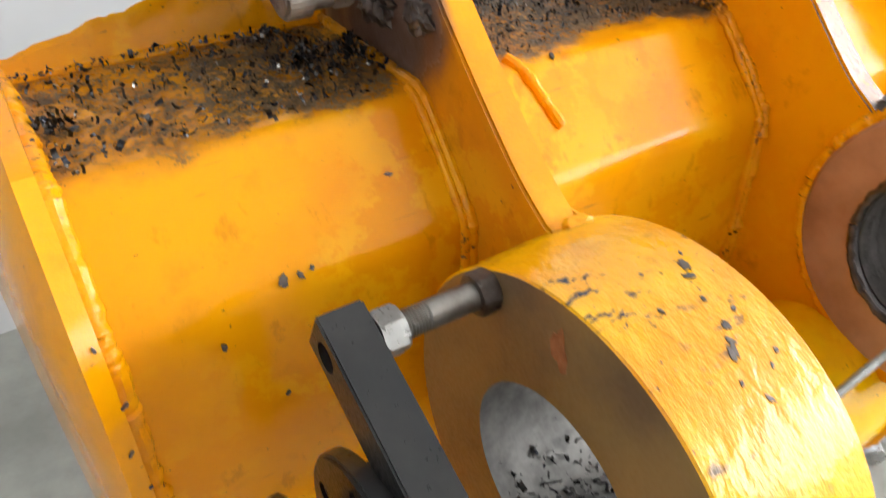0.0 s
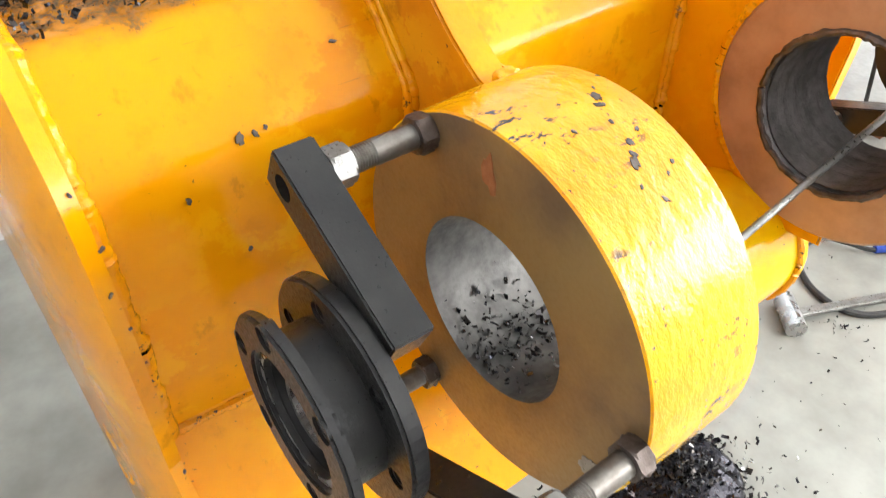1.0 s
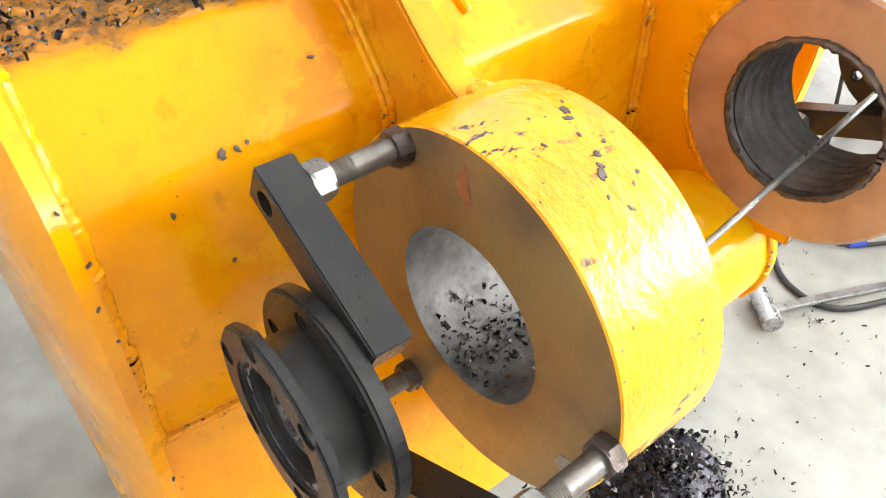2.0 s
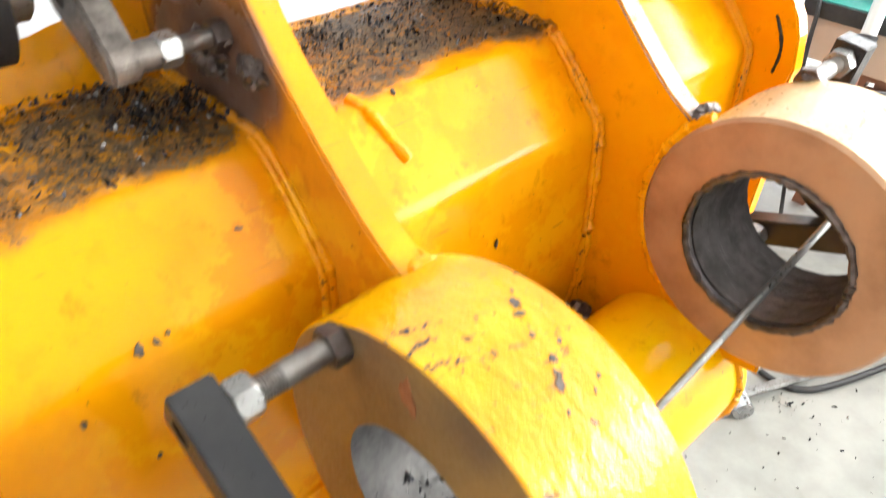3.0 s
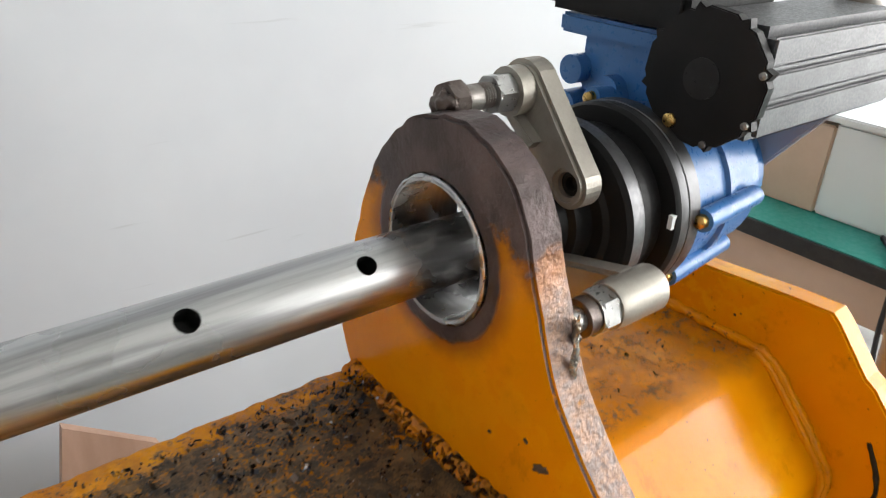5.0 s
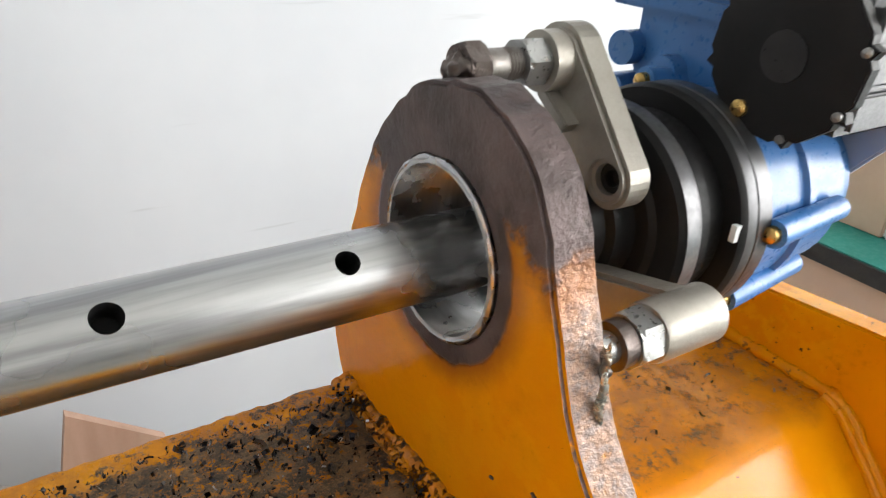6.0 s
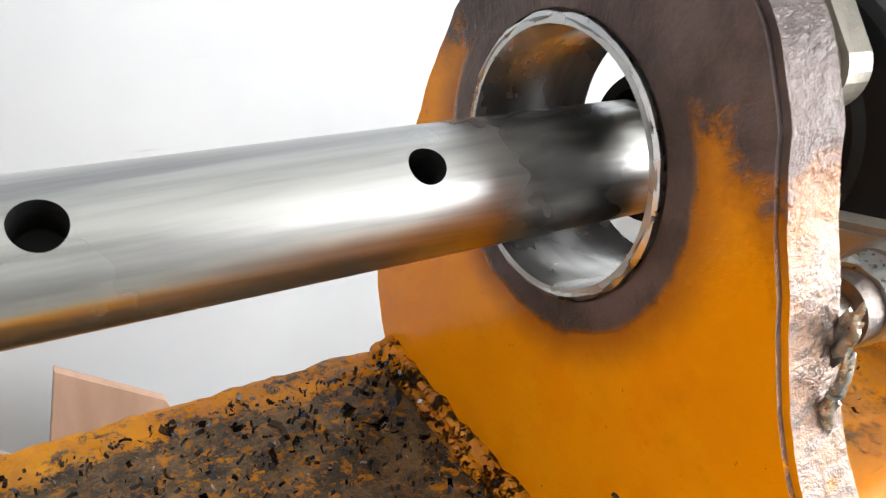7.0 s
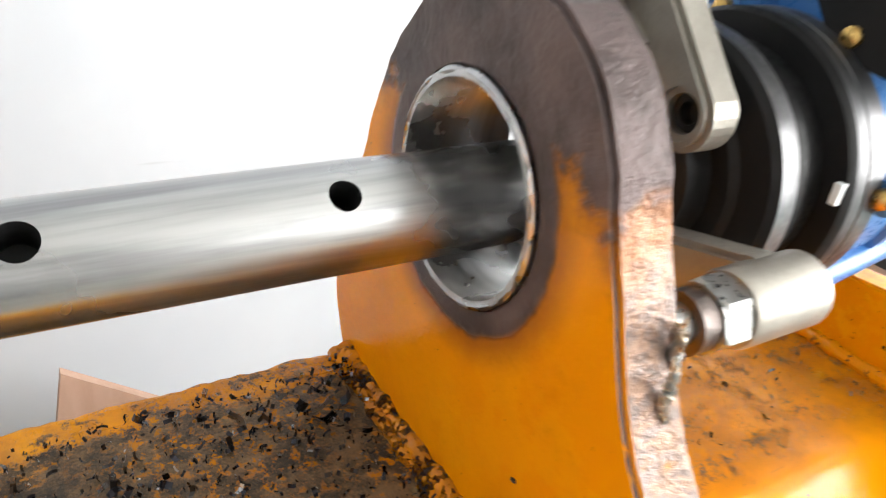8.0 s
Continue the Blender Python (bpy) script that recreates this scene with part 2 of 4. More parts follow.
M_floor = material("concrete_floor", (0.33, 0.335, 0.31), 0.5, 0, (0.20, 0.20, 0.185), 5, 0.9, 0.12, 70)
M_green = material("green_bench_mat", (0.02, 0.23, 0.19), 0.5, 0, (0.02, 0.18, 0.15), 6, 0.6, 0.03, 90)
M_wood = material("brown_wood", (0.24, 0.10, 0.055), 0.42, 0, (0.15, 0.06, 0.03), 20, 0.8, 0.1, 90, stretch=(1, 0.15, 1))
M_board = material("brownish_plywood", (0.42, 0.27, 0.20), 0.6, 0, (0.33, 0.20, 0.14), 14, 0.9, 0.1, 120, stretch=(1, 1, 0.15))
M_pale = material("beige_board", (0.56, 0.42, 0.32), 0.6, 0, (0.48, 0.35, 0.26), 10, 0.6, 0.05, 120)
M_white = material("white_steel_case", (0.70, 0.74, 0.75), 0.38, 0, (0.62, 0.66, 0.67), 4, 0.5, 0.02, 90)
M_greyplate = material("grey_cover_plate", (0.42, 0.42, 0.45), 0.4, 0.2, (0.30, 0.31, 0.35), 6, 0.5, 0.03, 120)
M_hose = material("grey_ribbed_hose", (0.20, 0.19, 0.18), 0.45, 0, (0.28, 0.23, 0.18), 30, 0.7, 0.1, 200)
M_rubber = material("black_rubber", (0.018, 0.018, 0.02), 0.55, 0, (0.035, 0.034, 0.034), 40, 0.6, 0.1, 200)
kc = Net("blued_steel_shavings", 0.25, 0.9)
tone = kc.geo.outputs["Random Per Island"]
kc.set("Base Color", kc.mix(kc.ramp(tone, 0.90, 0.97), kc.mix(tone, (0.018, 0.020, 0.030), (0.075, 0.066, 0.060)), (0.42, 0.42, 0.43)))
kc.set("Roughness", kc.ramp(kc.noise(90), 0.3, 0.7, 0.18, 0.42))
M_chip = kc.m
# near-black, so the shade inside bored holes is put into their colour
M_hole = material("shade_black_hole", (0.006, 0.006, 0.006), 0.6, 0, (0.012, 0.011, 0.010), 60, 0.6)
M_redtip = material("copper_nozzle", (0.55, 0.22, 0.16), 0.35, 0.8, (0.4, 0.15, 0.1), 60, 0.6)
M_bluerag = material("blue_cloth", (0.02, 0.06, 0.36), 0.8, 0, (0.015, 0.04, 0.25), 30, 0.6, 0.2, 200)
M_orangebit = material("orange_plastic", (0.75, 0.18, 0.03), 0.4, 0, (0.6, 0.14, 0.02), 30, 0.5)
M_yellow = material("yellow_plastic", (0.75, 0.42, 0.03), 0.45, 0, (0.6, 0.32, 0.02), 20, 0.5)
M_sky = bpy.data.materials.new("daylight_outside")
M_sky.use_nodes = True
M_sky.node_tree.nodes["Principled BSDF"].inputs["Emission Color"].default_value = (0.95, 0.98, 1, 1)
M_sky.node_tree.nodes["Principled BSDF"].inputs["Emission Strength"].default_value = 3.0


# ---- mesh tools ----
def part(name, bm, mat, parent=None, label="", smooth=False):
    me = bpy.data.meshes.new(name)
    bmesh.ops.recalc_face_normals(bm, faces=bm.faces)
    if smooth:
        for f in bm.faces:
            f.smooth = True
        for e in bm.edges:
            if len(e.link_faces) == 2 and e.calc_face_angle(0) > radians(35):
                e.smooth = False
    bm.to_mesh(me)
    bm.free()
    for m in (mat if isinstance(mat, (list, tuple)) else [mat]):
        me.materials.append(m)
    ob = new(name, me)
    ob.parent = parent
    if label:
        tagged(ob, label)
    return ob


def thing(name, label, category, group="", kind=""):
    return tagged(new(name), label, category, group, kind)


def box(bm, lo, hi, m=None, bevel=0.0):
    r = bmesh.ops.create_cube(bm, size=1)
    c = [(a + b) / 2 for a, b in zip(lo, hi)]
    s = [b - a for a, b in zip(lo, hi)]
    bmesh.ops.transform(bm, matrix=(m or Matrix()) @ Matrix.Translation(c) @ Matrix.Diagonal((*s, 1)), verts=r["verts"])
    if bevel:
        es = list({e for v in r["verts"] for e in v.link_edges})
        bmesh.ops.bevel(bm, geom=es, offset=bevel, segments=2, affect="EDGES")
    return bm


def lathe(bm, prof, cy, cz, seg=48, closed=True, mats=None):
    """Turn a profile of (x, radius) about the axis parallel to X through (cy, cz). mats: a material index for each stretch."""
    rings = []
    for x, r in prof:
        rings.append([bm.verts.new((x, cy + r * math.cos(a), cz + r * math.sin(a))) for a in [2 * math.pi * i / seg for i in range(seg)]])
    n = len(rings)
    for i in range(n if closed else n - 1):
        a, b = rings[i], rings[(i + 1) % n]
        for j in range(seg):
            f = bm.faces.new((a[j], a[(j + 1) % seg], b[(j + 1) % seg], b[j]))
            f.material_index = mats[i] if mats else 0
    return bm


def rod(bm, a, b, r, seg=24, r2=None):
    """A capped round bar from a to b."""
    a, b = Vector(a), Vector(b)
    m = Matrix.Translation((a + b) / 2) @ (b - a).to_track_quat("Z", "Y").to_matrix().to_4x4()
    bmesh.ops.create_cone(bm, cap_ends=True, segments=seg, radius1=r, radius2=r if r2 is None else r2, depth=(b - a).length, matrix=m)
    return bm


def tube(bm, pts, r, seg=10, wob=0.0):
    """A round bead or hose along a line of points."""
    pts = [Vector(p) for p in pts]
    rings = []
    for i, p in enumerate(pts):
        d = (pts[min(i + 1, len(pts) - 1)] - pts[max(i - 1, 0)]).normalized()
        q = d.to_track_quat("Z", "Y")
        rr = r * (1 + wob * (1.3 * noise.noise(p * 90) + 0.8 * noise.noise(p * 260)))
        rings.append([bm.verts.new(p + q @ Vector((rr * math.cos(2 * math.pi * k / seg), rr * math.sin(2 * math.pi * k / seg), 0))) for k in range(seg)])
    for a, b in zip(rings, rings[1:]):
        for k in range(seg):
            bm.faces.new((a[k], a[(k + 1) % seg], b[(k + 1) % seg], b[k]))
    bm.faces.new(rings[0][::-1])
    bm.faces.new(rings[-1])
    return bm


def line(pts, n):
    """n points spread evenly along a smooth curve through pts."""
    pts = [Vector(p) for p in pts]
    out = []
    k = len(pts) - 1
    for i in range(n):
        s = i / (n - 1) * k
        j = min(int(s), k - 1)
        f = s - j
        p0, p1, p2, p3 = pts[max(j - 1, 0)], pts[j], pts[j + 1], pts[min(j + 2, k)]
        out.append(0.5 * ((2 * p1) + (p2 - p0) * f + (2 * p0 - 5 * p1 + 4 * p2 - p3) * f * f + (3 * p1 - p0 - 3 * p2 + p3) * f ** 3))
    return out


def slab(bm, outline, x0, x1, holes=()):
    """A plate with an outline in (y, z) between x0 and x1, with round holes (y, z, r)."""
    loops = [outline] + [[(y + r * math.cos(-2 * math.pi * i / 48), z + r * math.sin(-2 * math.pi * i / 48)) for i in range(48)] for y, z, r in holes]
    es = []
    for lp in loops:
        vs = [bm.verts.new((x0, y, z)) for y, z in lp]
        es += [bm.edges.new((vs[i], vs[(i + 1) % len(vs)])) for i in range(len(vs))]
    f = bmesh.ops.triangle_fill(bm, edges=es, use_beauty=True)
    faces = [g for g in f["geom"] if isinstance(g, bmesh.types.BMFace)]
    r = bmesh.ops.extrude_face_region(bm, geom=faces)
    vs = [g for g in r["geom"] if isinstance(g, bmesh.types.BMVert)]
    bmesh.ops.translate(bm, verts=vs, vec=(x1 - x0, 0, 0))
    return bm


def hexnut(bm, x0, x1, cy, cz, af, bore=0.0, turn=0.0):
    """A hexagon nut about an axis parallel to X, with chamfered corners."""
    R = af / math.sqrt(3)
    ch = (x1 - x0) * 0.14
    rings = []
    for x, k in ((x0, 0.9), (x0 + ch, 1.0), (x1 - ch, 1.0), (x1, 0.9)):
        ring = []
        for i in range(24):
            a = 2 * math.pi * i / 24
            hexr = (af / 2) / math.cos((a + math.pi / 6) % (math.pi / 3) - math.pi / 6)
            ring.append(bm.verts.new((x, cy + min(hexr, R * k) * math.cos(a + turn), cz + min(hexr, R * k) * math.sin(a + turn))))
        rings.append(ring)
    for a, b in zip(rings, rings[1:]):
        for j in range(24):
            bm.faces.new((a[j], a[(j + 1) % 24], b[(j + 1) % 24], b[j]))
    bm.faces.new(rings[0][::-1])
    bm.faces.new(rings[-1])
    return bm


def lump(bm, c, sx, sy, sz, rough=0.45, freq=110):
    """One uneven mass of weld metal."""
    vs = bmesh.ops.create_icosphere(bm, subdivisions=4, radius=1)["verts"]
    for v in vs:
        p = Vector((v.co.x * sx, v.co.y * sy, v.co.z * sz))
        k = 1 + rough * (noise.noise((p + Vector(c)) * freq) + 0.6 * noise.noise((p + Vector(c)) * freq * 2.7))
        v.co = Vector(c) + p * k
    return bm


# ---- setting ----
FLOOR, WALL_Y = 0.11, 1.08


def structure(name, bm, mat, label, category):
    return tagged(part(name, bm, mat), label, category, kind="structure")


structure("floor", box(bmesh.new(), (-3.2, -3.4, FLOOR - 0.1), (4.4, WALL_Y + 0.2, FLOOR)), M_floor, "grey worn concrete workshop floor", "floor")
structure("ceiling", box(bmesh.new(), (-3.2, -3.4, 3.5), (4.4, WALL_Y + 0.2, 3.7)), M_ceil, "plain white workshop ceiling", "ceiling")
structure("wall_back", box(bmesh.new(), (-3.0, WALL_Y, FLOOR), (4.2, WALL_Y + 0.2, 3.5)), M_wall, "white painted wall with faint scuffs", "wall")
# left and front walls are paler than the back wall to bounce light in
structure("wall_left", box(bmesh.new(), (-3.2, -3.2, FLOOR), (-3.0, WALL_Y + 0.2, 3.5)), M_ceil, "unseen white wall, kept paler to bounce light", "wall")
bm = bmesh.new()
for lo, hi in (((-3.2, -3.4, FLOOR), (4.4, -3.2, 1.5)), ((-3.2, -3.4, 3.3), (4.4, -3.2, 3.5)), ((-3.2, -3.4, 1.5), (1.3, -3.2, 3.3)), ((4.1, -3.4, 1.5), (4.4, -3.2, 3.3))):
    box(bm, lo, hi)
structure("wall_front", bm, M_ceil, "white wall with a wide window, kept paler to bounce light", "wall")
bm = bmesh.new()
for lo, hi in (((4.2, -3.2, FLOOR), (4.4, -3.05, 3.5)), ((4.2, -3.05, 3.3), (4.4, -0.4, 3.5)), ((4.2, -0.4, FLOOR), (4.4, 0.05, 3.5)), ((4.2, 0.05, FLOOR), (4.4, 1.0, 1.2)), ((4.2, 0.05, 2.6), (4.4, 1.0, 3.5)), ((4.2, 1.0, FLOOR), (4.4, WALL_Y, 3.5))):
    box(bm, lo, hi)
structure("wall_right", bm, M_wall, "white painted wall with a tall door opening", "wall")
win = tagged(new("window_1"), "white framed window full of daylight", "window", kind="structure")
for lo, hi in (((4.26, 0.05, 1.2), (4.32, 0.10, 2.6)), ((4.26, 0.95, 1.2), (4.32, 1.0, 2.6)), ((4.26, 0.5, 1.25), (4.32, 0.55, 2.55)), ((4.26, 0.1, 1.2), (4.32, 0.95, 1.25)), ((4.26, 0.1, 2.55), (4.32, 0.95, 2.6))):
    part("window_frame", box(bmesh.new(), lo, hi, None, 0.006), M_white, win)
structure("backdrop", box(bmesh.new(), (6.0, -5.0, -1.0), (6.05, 3.0, 4.5)), M_sky, "bright hazy daylight outside", "backdrop")

# ---- bucket ----
AY, AZ, BORE = 0.002, 1.264, 0.0528
BY, BZ, BAR_R = 0.0095, 1.2540, 0.0245  # the bar hangs a little low in the eyes
bucket = thing("excavator_bucket", "orange painted steel excavator bucket with welded ears, standing on its edges", "bucket")
XL, XR = -0.70, 0.337
X1, X2, T, T1 = -0.379, 0.0, 0.030, 0.031
HY, HZ = 0.029, 1.244  # eye of the left ear
PROFILE = [(0.106, 1.102), (0.090, 1.100), (-0.088, 1.0982), (-0.091, 1.0981), (-0.096, 1.0972), (-0.101, 1.0950), (-0.105, 1.0920), (-0.107, 1.0899), (-0.1695, 1.0257), (-0.1715, 1.0235), (-0.1755, 1.0185), (-0.1785, 1.0125), (-0.1802, 1.0060), (-0.1804, 1.0030), (-0.186, 0.86), (-0.180, 0.77), (-0.168, 0.715)]


def sheet(bm, prof, thick, x0, x1, nx=60, wave=0.0):
    """A bent plate along X with a profile in (y, z), thickness to its inside, slightly uneven."""
    def offset(i):
        a, b = Vector(prof[max(i - 1, 0)]), Vector(prof[min(i + 1, len(prof) - 1)])
        d = (b - a).normalized()
        return Vector(prof[i]) + Vector((-d.y, d.x)) * thick
    rows = []
    for k in range(nx + 1):
        x = x0 + (x1 - x0) * k / nx
        out = [bm.verts.new((x, y, z + wave * noise.noise(Vector((x * 9, y * 9, z * 9))))) for y, z in prof]
        inn = [bm.verts.new((x, *offset(i))) for i in range(len(prof))]
        rows.append(out + inn[::-1])
    n = len(rows[0])
    for a, b in zip(rows, rows[1:]):
        for j in range(n):
            bm.faces.new((a[j], a[(j + 1) % n], b[(j + 1) % n], b[j]))
    bm.faces.new(rows[0])
    bm.faces.new(rows[-1][::-1])
    return bm


def dense(prof, step):
    out = []
    for a, b in zip(prof, prof[1:]):
        n = max(1, int((Vector(b) - Vector(a)).length / step))
        out += [tuple(Vector(a).lerp(Vector(b), i / n)) for i in range(n)]
    return out + [prof[-1]]


part("shell", sheet(bmesh.new(), dense(PROFILE, 0.02), 0.022, XL, XR, 70, 0.0025), M_shell, bucket, "orange shell, its flat top caked in dark oily grime", smooth=True)
part("heel_plate", sheet(bmesh.new(), dense([(-0.166, 0.722), (-0.20, 0.668), (-0.26, 0.59), (-0.335, 0.495)], 0.03), 0.02, XL + 0.01, 0.03, 40, 0.002), M_side, bucket, smooth=True)
# raised lip along the back of the left bay, low edge along the others
def lip(x0, x1, h0, h1, nx=60, wob=1.0):
    """A ragged raised edge along the back, from height h0 to h1."""
    bm = bmesh.new()
    rows = []
    for k in range(nx + 1):
        x = x0 + (x1 - x0) * k / nx
        h = h0 + (h1 - h0) * k / nx
        w = wob * 0.003 * noise.noise(Vector((x * 40, 3, 1))) + wob * 0.002 * noise.noise(Vector((x * 120, 7, 1)))
        rows.append([bm.verts.new((x, y + w, z + w)) for y, z in ((0.088, 1.095), (0.093, 1.100 + h * 0.3), (0.098, 1.100 + h * 0.85), (0.104, 1.100 + h), (0.111, 1.099 + h * 0.9), (0.113, 1.08))])
    for a, b in zip(rows, rows[1:]):
        for j in range(6):
            bm.faces.new((a[j], a[(j + 1) % 6], b[(j + 1) % 6], b[j]))
    bm.faces.new(rows[0])
    bm.faces.new(rows[-1][::-1])
    return bm


part("back_lip", lip(XL, X1 - 0.002, 0.008, 0.080), M_side, bucket, smooth=True)
part("back_lip", lip(X1 + T1 + 0.001, -0.001, 0.0, 0.001, wob=0.5), M_shell, bucket, smooth=True)
part("back_lip", lip(0.031, XR, 0.004, 0.004), M_shell, bucket, smooth=True)


def arc(cy, cz, r, d0, d1, step=6):
    n = max(2, int(abs(d1 - d0) / step))
    return [(cy + r * math.cos(radians(d0 + (d1 - d0) * i / n)), cz + r * math.sin(radians(d0 + (d1 - d0) * i / n))) for i in range(n + 1)]


def ear_outline(boss, dy=0.0, dz=0.0):
    back = [(0.108, 1.09), (0.124, 1.118), (0.130, 1.147), (0.119, 1.195), (0.105, 1.236), (0.092, 1.271), (0.081, 1.299), (0.062, 1.325), (0.036, 1.347), (0.009, 1.358)]
    front = [(-0.020, 1.361), (-0.044, 1.354), (-0.062, 1.343), (-0.075, 1.330), (-0.084, 1.314), (-0.092, 1.293), (-0.102, 1.266), (-0.120, 1.222), (-0.142, 1.192), (-0.164, 1.168), (-0.212, 1.120), (-0.252, 1.083), (-0.288, 1.058)]
    o = []
    for p in line([(0, *q) for q in back + front], 90):
        w = 0.0022 * noise.noise(p * 70 + Vector((dy * 300, 0, 0)))
        k = min(1.0, max(0.0, (p.z - 1.06) / 0.2))
        o.append((p.y + w + (dy if p.y < 0.0 else dy * k), p.z + w + dz * k))
    o += arc(*boss, 0.10, 118, -110, 10)
    o += [(boss[0] - 0.034, 0.80), (-0.36, 0.79), (-0.30, 0.74), (-0.228, 0.70), (-0.168, 0.69), (-0.165, 0.86), (-0.165, 1.0), (-0.09, 1.085)]
    return o


BOSS1, BOSS2 = (-0.377, 0.931), (-0.400, 0.956)


def bevelled_slab(outline, x0, x1, holes, b=0.0025):
    bm = slab(bmesh.new(), outline, x0, x1, holes)
    bmesh.ops.recalc_face_normals(bm, faces=bm.faces)
    es = [e for e in bm.edges if len(e.link_faces) == 2 and radians(60) < e.calc_face_angle(0) < radians(120) and abs(e.verts[0].co.x - e.verts[1].co.x) < 1e-5]
    bmesh.ops.bevel(bm, geom=es, offset=b, segments=2, affect="EDGES")
    return bm


ear1 = part("ear_plate", bevelled_slab(ear_outline(BOSS1, 0.021, -0.014), X1, X1 + T1, [(HY, HZ, 0.0345)]), M_ear, bucket, "orange ear plate scorched round its eye")
ear2 = part("ear_plate", bevelled_slab(ear_outline(BOSS2), X2, X2 + T, [(AY - 0.003, AZ, BORE)]), M_ear2, bucket, "orange ear plate, burnt brown round its eye, front edge bare")
# bored bushing in the right eye with a bright thin lip
part("bushing", lathe(bmesh.new(), [(-0.0025, 0.0498), (-0.0025, 0.0530), (T + 0.03, 0.0530), (T + 0.03, 0.0498)], AY - 0.003, AZ, 64), M_bush, ear2, "bright freshly bored steel bushing", smooth=True)
hub = part("hub", lathe(bmesh.new(), [(X1 - 0.036, 0.034), (X1 - 0.036, 0.046), (X1 - 0.033, 0.050), (X1 - 0.012, 0.0515), (X1 - 0.004, 0.055), (X1 + 0.001, 0.062), (X1 + 0.001, 0.034)], HY, HZ, 72), [M_ear, M_hole], ear1, "orange hub with a grease hole", smooth=True)
part("weld_bead", tube(bmesh.new(), [(X2 - 0.001, AY - 0.003 + 0.0524 * math.cos(a), AZ + 0.0524 * math.sin(a)) for a in [2 * math.pi * i / 150 for i in range(151)]], 0.0019, 6, 0.35), M_steel, ear2, "bright ragged bored lip")

# bosses
b1 = part("boss", lathe(bmesh.new(), [(-0.451, 0.080), (-0.451, 0.1600), (-0.4495, 0.1615), (-0.40, 0.1635), (-0.345, 0.1635), (-0.341, 0.160), (-0.341, 0.080)], *BOSS1, seg=120, mats=[1, 0, 0, 0, 0, 1, 2]), [M_boss, M_bare, M_bore], bucket, "thick boss ring, paint toned yellow as if brightly lit, with a bare rusty face", smooth=True)
b2 = part("boss", lathe(bmesh.new(), [(-0.008, 0.084), (-0.008, 0.139), (-0.004, 0.143), (0.115, 0.143), (0.118, 0.140), (0.118, 0.084)], *BOSS2, seg=120, mats=[0, 0, 1, 1, 0, 2]), [M_tan, M_tanside, M_overlay], bucket, "thick boss ring with a bare coppery face", smooth=True)


def ring_pts(x, cy, cz, r, n, d0=0, d1=360, rad=0.0):
    out = []
    for i in range(n + 1):
        a = radians(d0 + (d1 - d0) * i / n)
        rr = r + rad * noise.noise(Vector((math.cos(a) * 9, math.sin(a) * 9, x * 20)))
        out.append((x, cy + rr * math.cos(a), cz + rr * math.sin(a)))
    return out


# built-up weld lining the right boss's bore, in fine ribs
ribs = []
for i in range(53):
    ribs.append((0.0 + 0.117 * i / 52, 0.0826 - (0.0022 if i % 2 else 0.0) - 0.0006 * math.sin(i * 0.7)))
bm = lathe(bmesh.new(), ribs + [(0.117, 0.0842), (0.0, 0.0842)], *BOSS2, seg=72)
for v in bm.verts:
    d = Vector((0, v.co.y - BOSS2[0], v.co.z - BOSS2[1]))
    if d.length < 0.084:
        v.co -= d.normalized() * 0.0014 * noise.noise(v.co * 120)
part("weld_overlay", bm, M_overlay, b2, "dark ribbed weld build-up lining the bore", smooth=True)
part("weld_ring", tube(bmesh.new(), ring_pts(-0.009, *BOSS2, 0.0865, 170, rad=0.002), 0.0042, 8, 0.42), M_weldmetal, b2, "dark lumpy weld ring", smooth=True)
part("weld_ring", tube(bmesh.new(), ring_pts(0.001, *BOSS2, 0.147, 260, -60, 52, 0.003), 0.0065, 8, 0.3), M_bead, bucket, smooth=True)
# lump of weld at each ear's foot, where it meets its boss
part("weld_lump", lump(bmesh.new(), (X1 + 0.5 * T1, -0.282, 1.064), 0.013, 0.006, 0.005), M_bead, bucket, smooth=True)
part("weld_lump", lump(bmesh.new(), (X2 + 0.5 * T, -0.292, 1.066), 0.020, 0.010, 0.008), M_weldmetal, bucket, smooth=True)

# side plates
SIDE_R = [(0.13, 1.135), (0.05, 1.150), (-0.005, 1.158), (-0.10, 1.166), (-0.143, 1.168), (-0.152, 1.160), (-0.185, 1.122), (-0.195, 1.116), (-0.217, 1.092), (-0.233, 1.068), (-0.242, 1.045), (-0.248, 1.00), (-0.244, 0.972), (-0.250, 0.94), (-0.252, 0.86), (-0.247, 0.70), (-0.22, 0.50), (-0.12, 0.30), (0.0, 0.112), (0.13, 0.112)]
part("side_plate", bevelled_slab(SIDE_R, 0.335, 0.362, []), M_side, bucket, "thick orange side plate with a wavy cut edge")


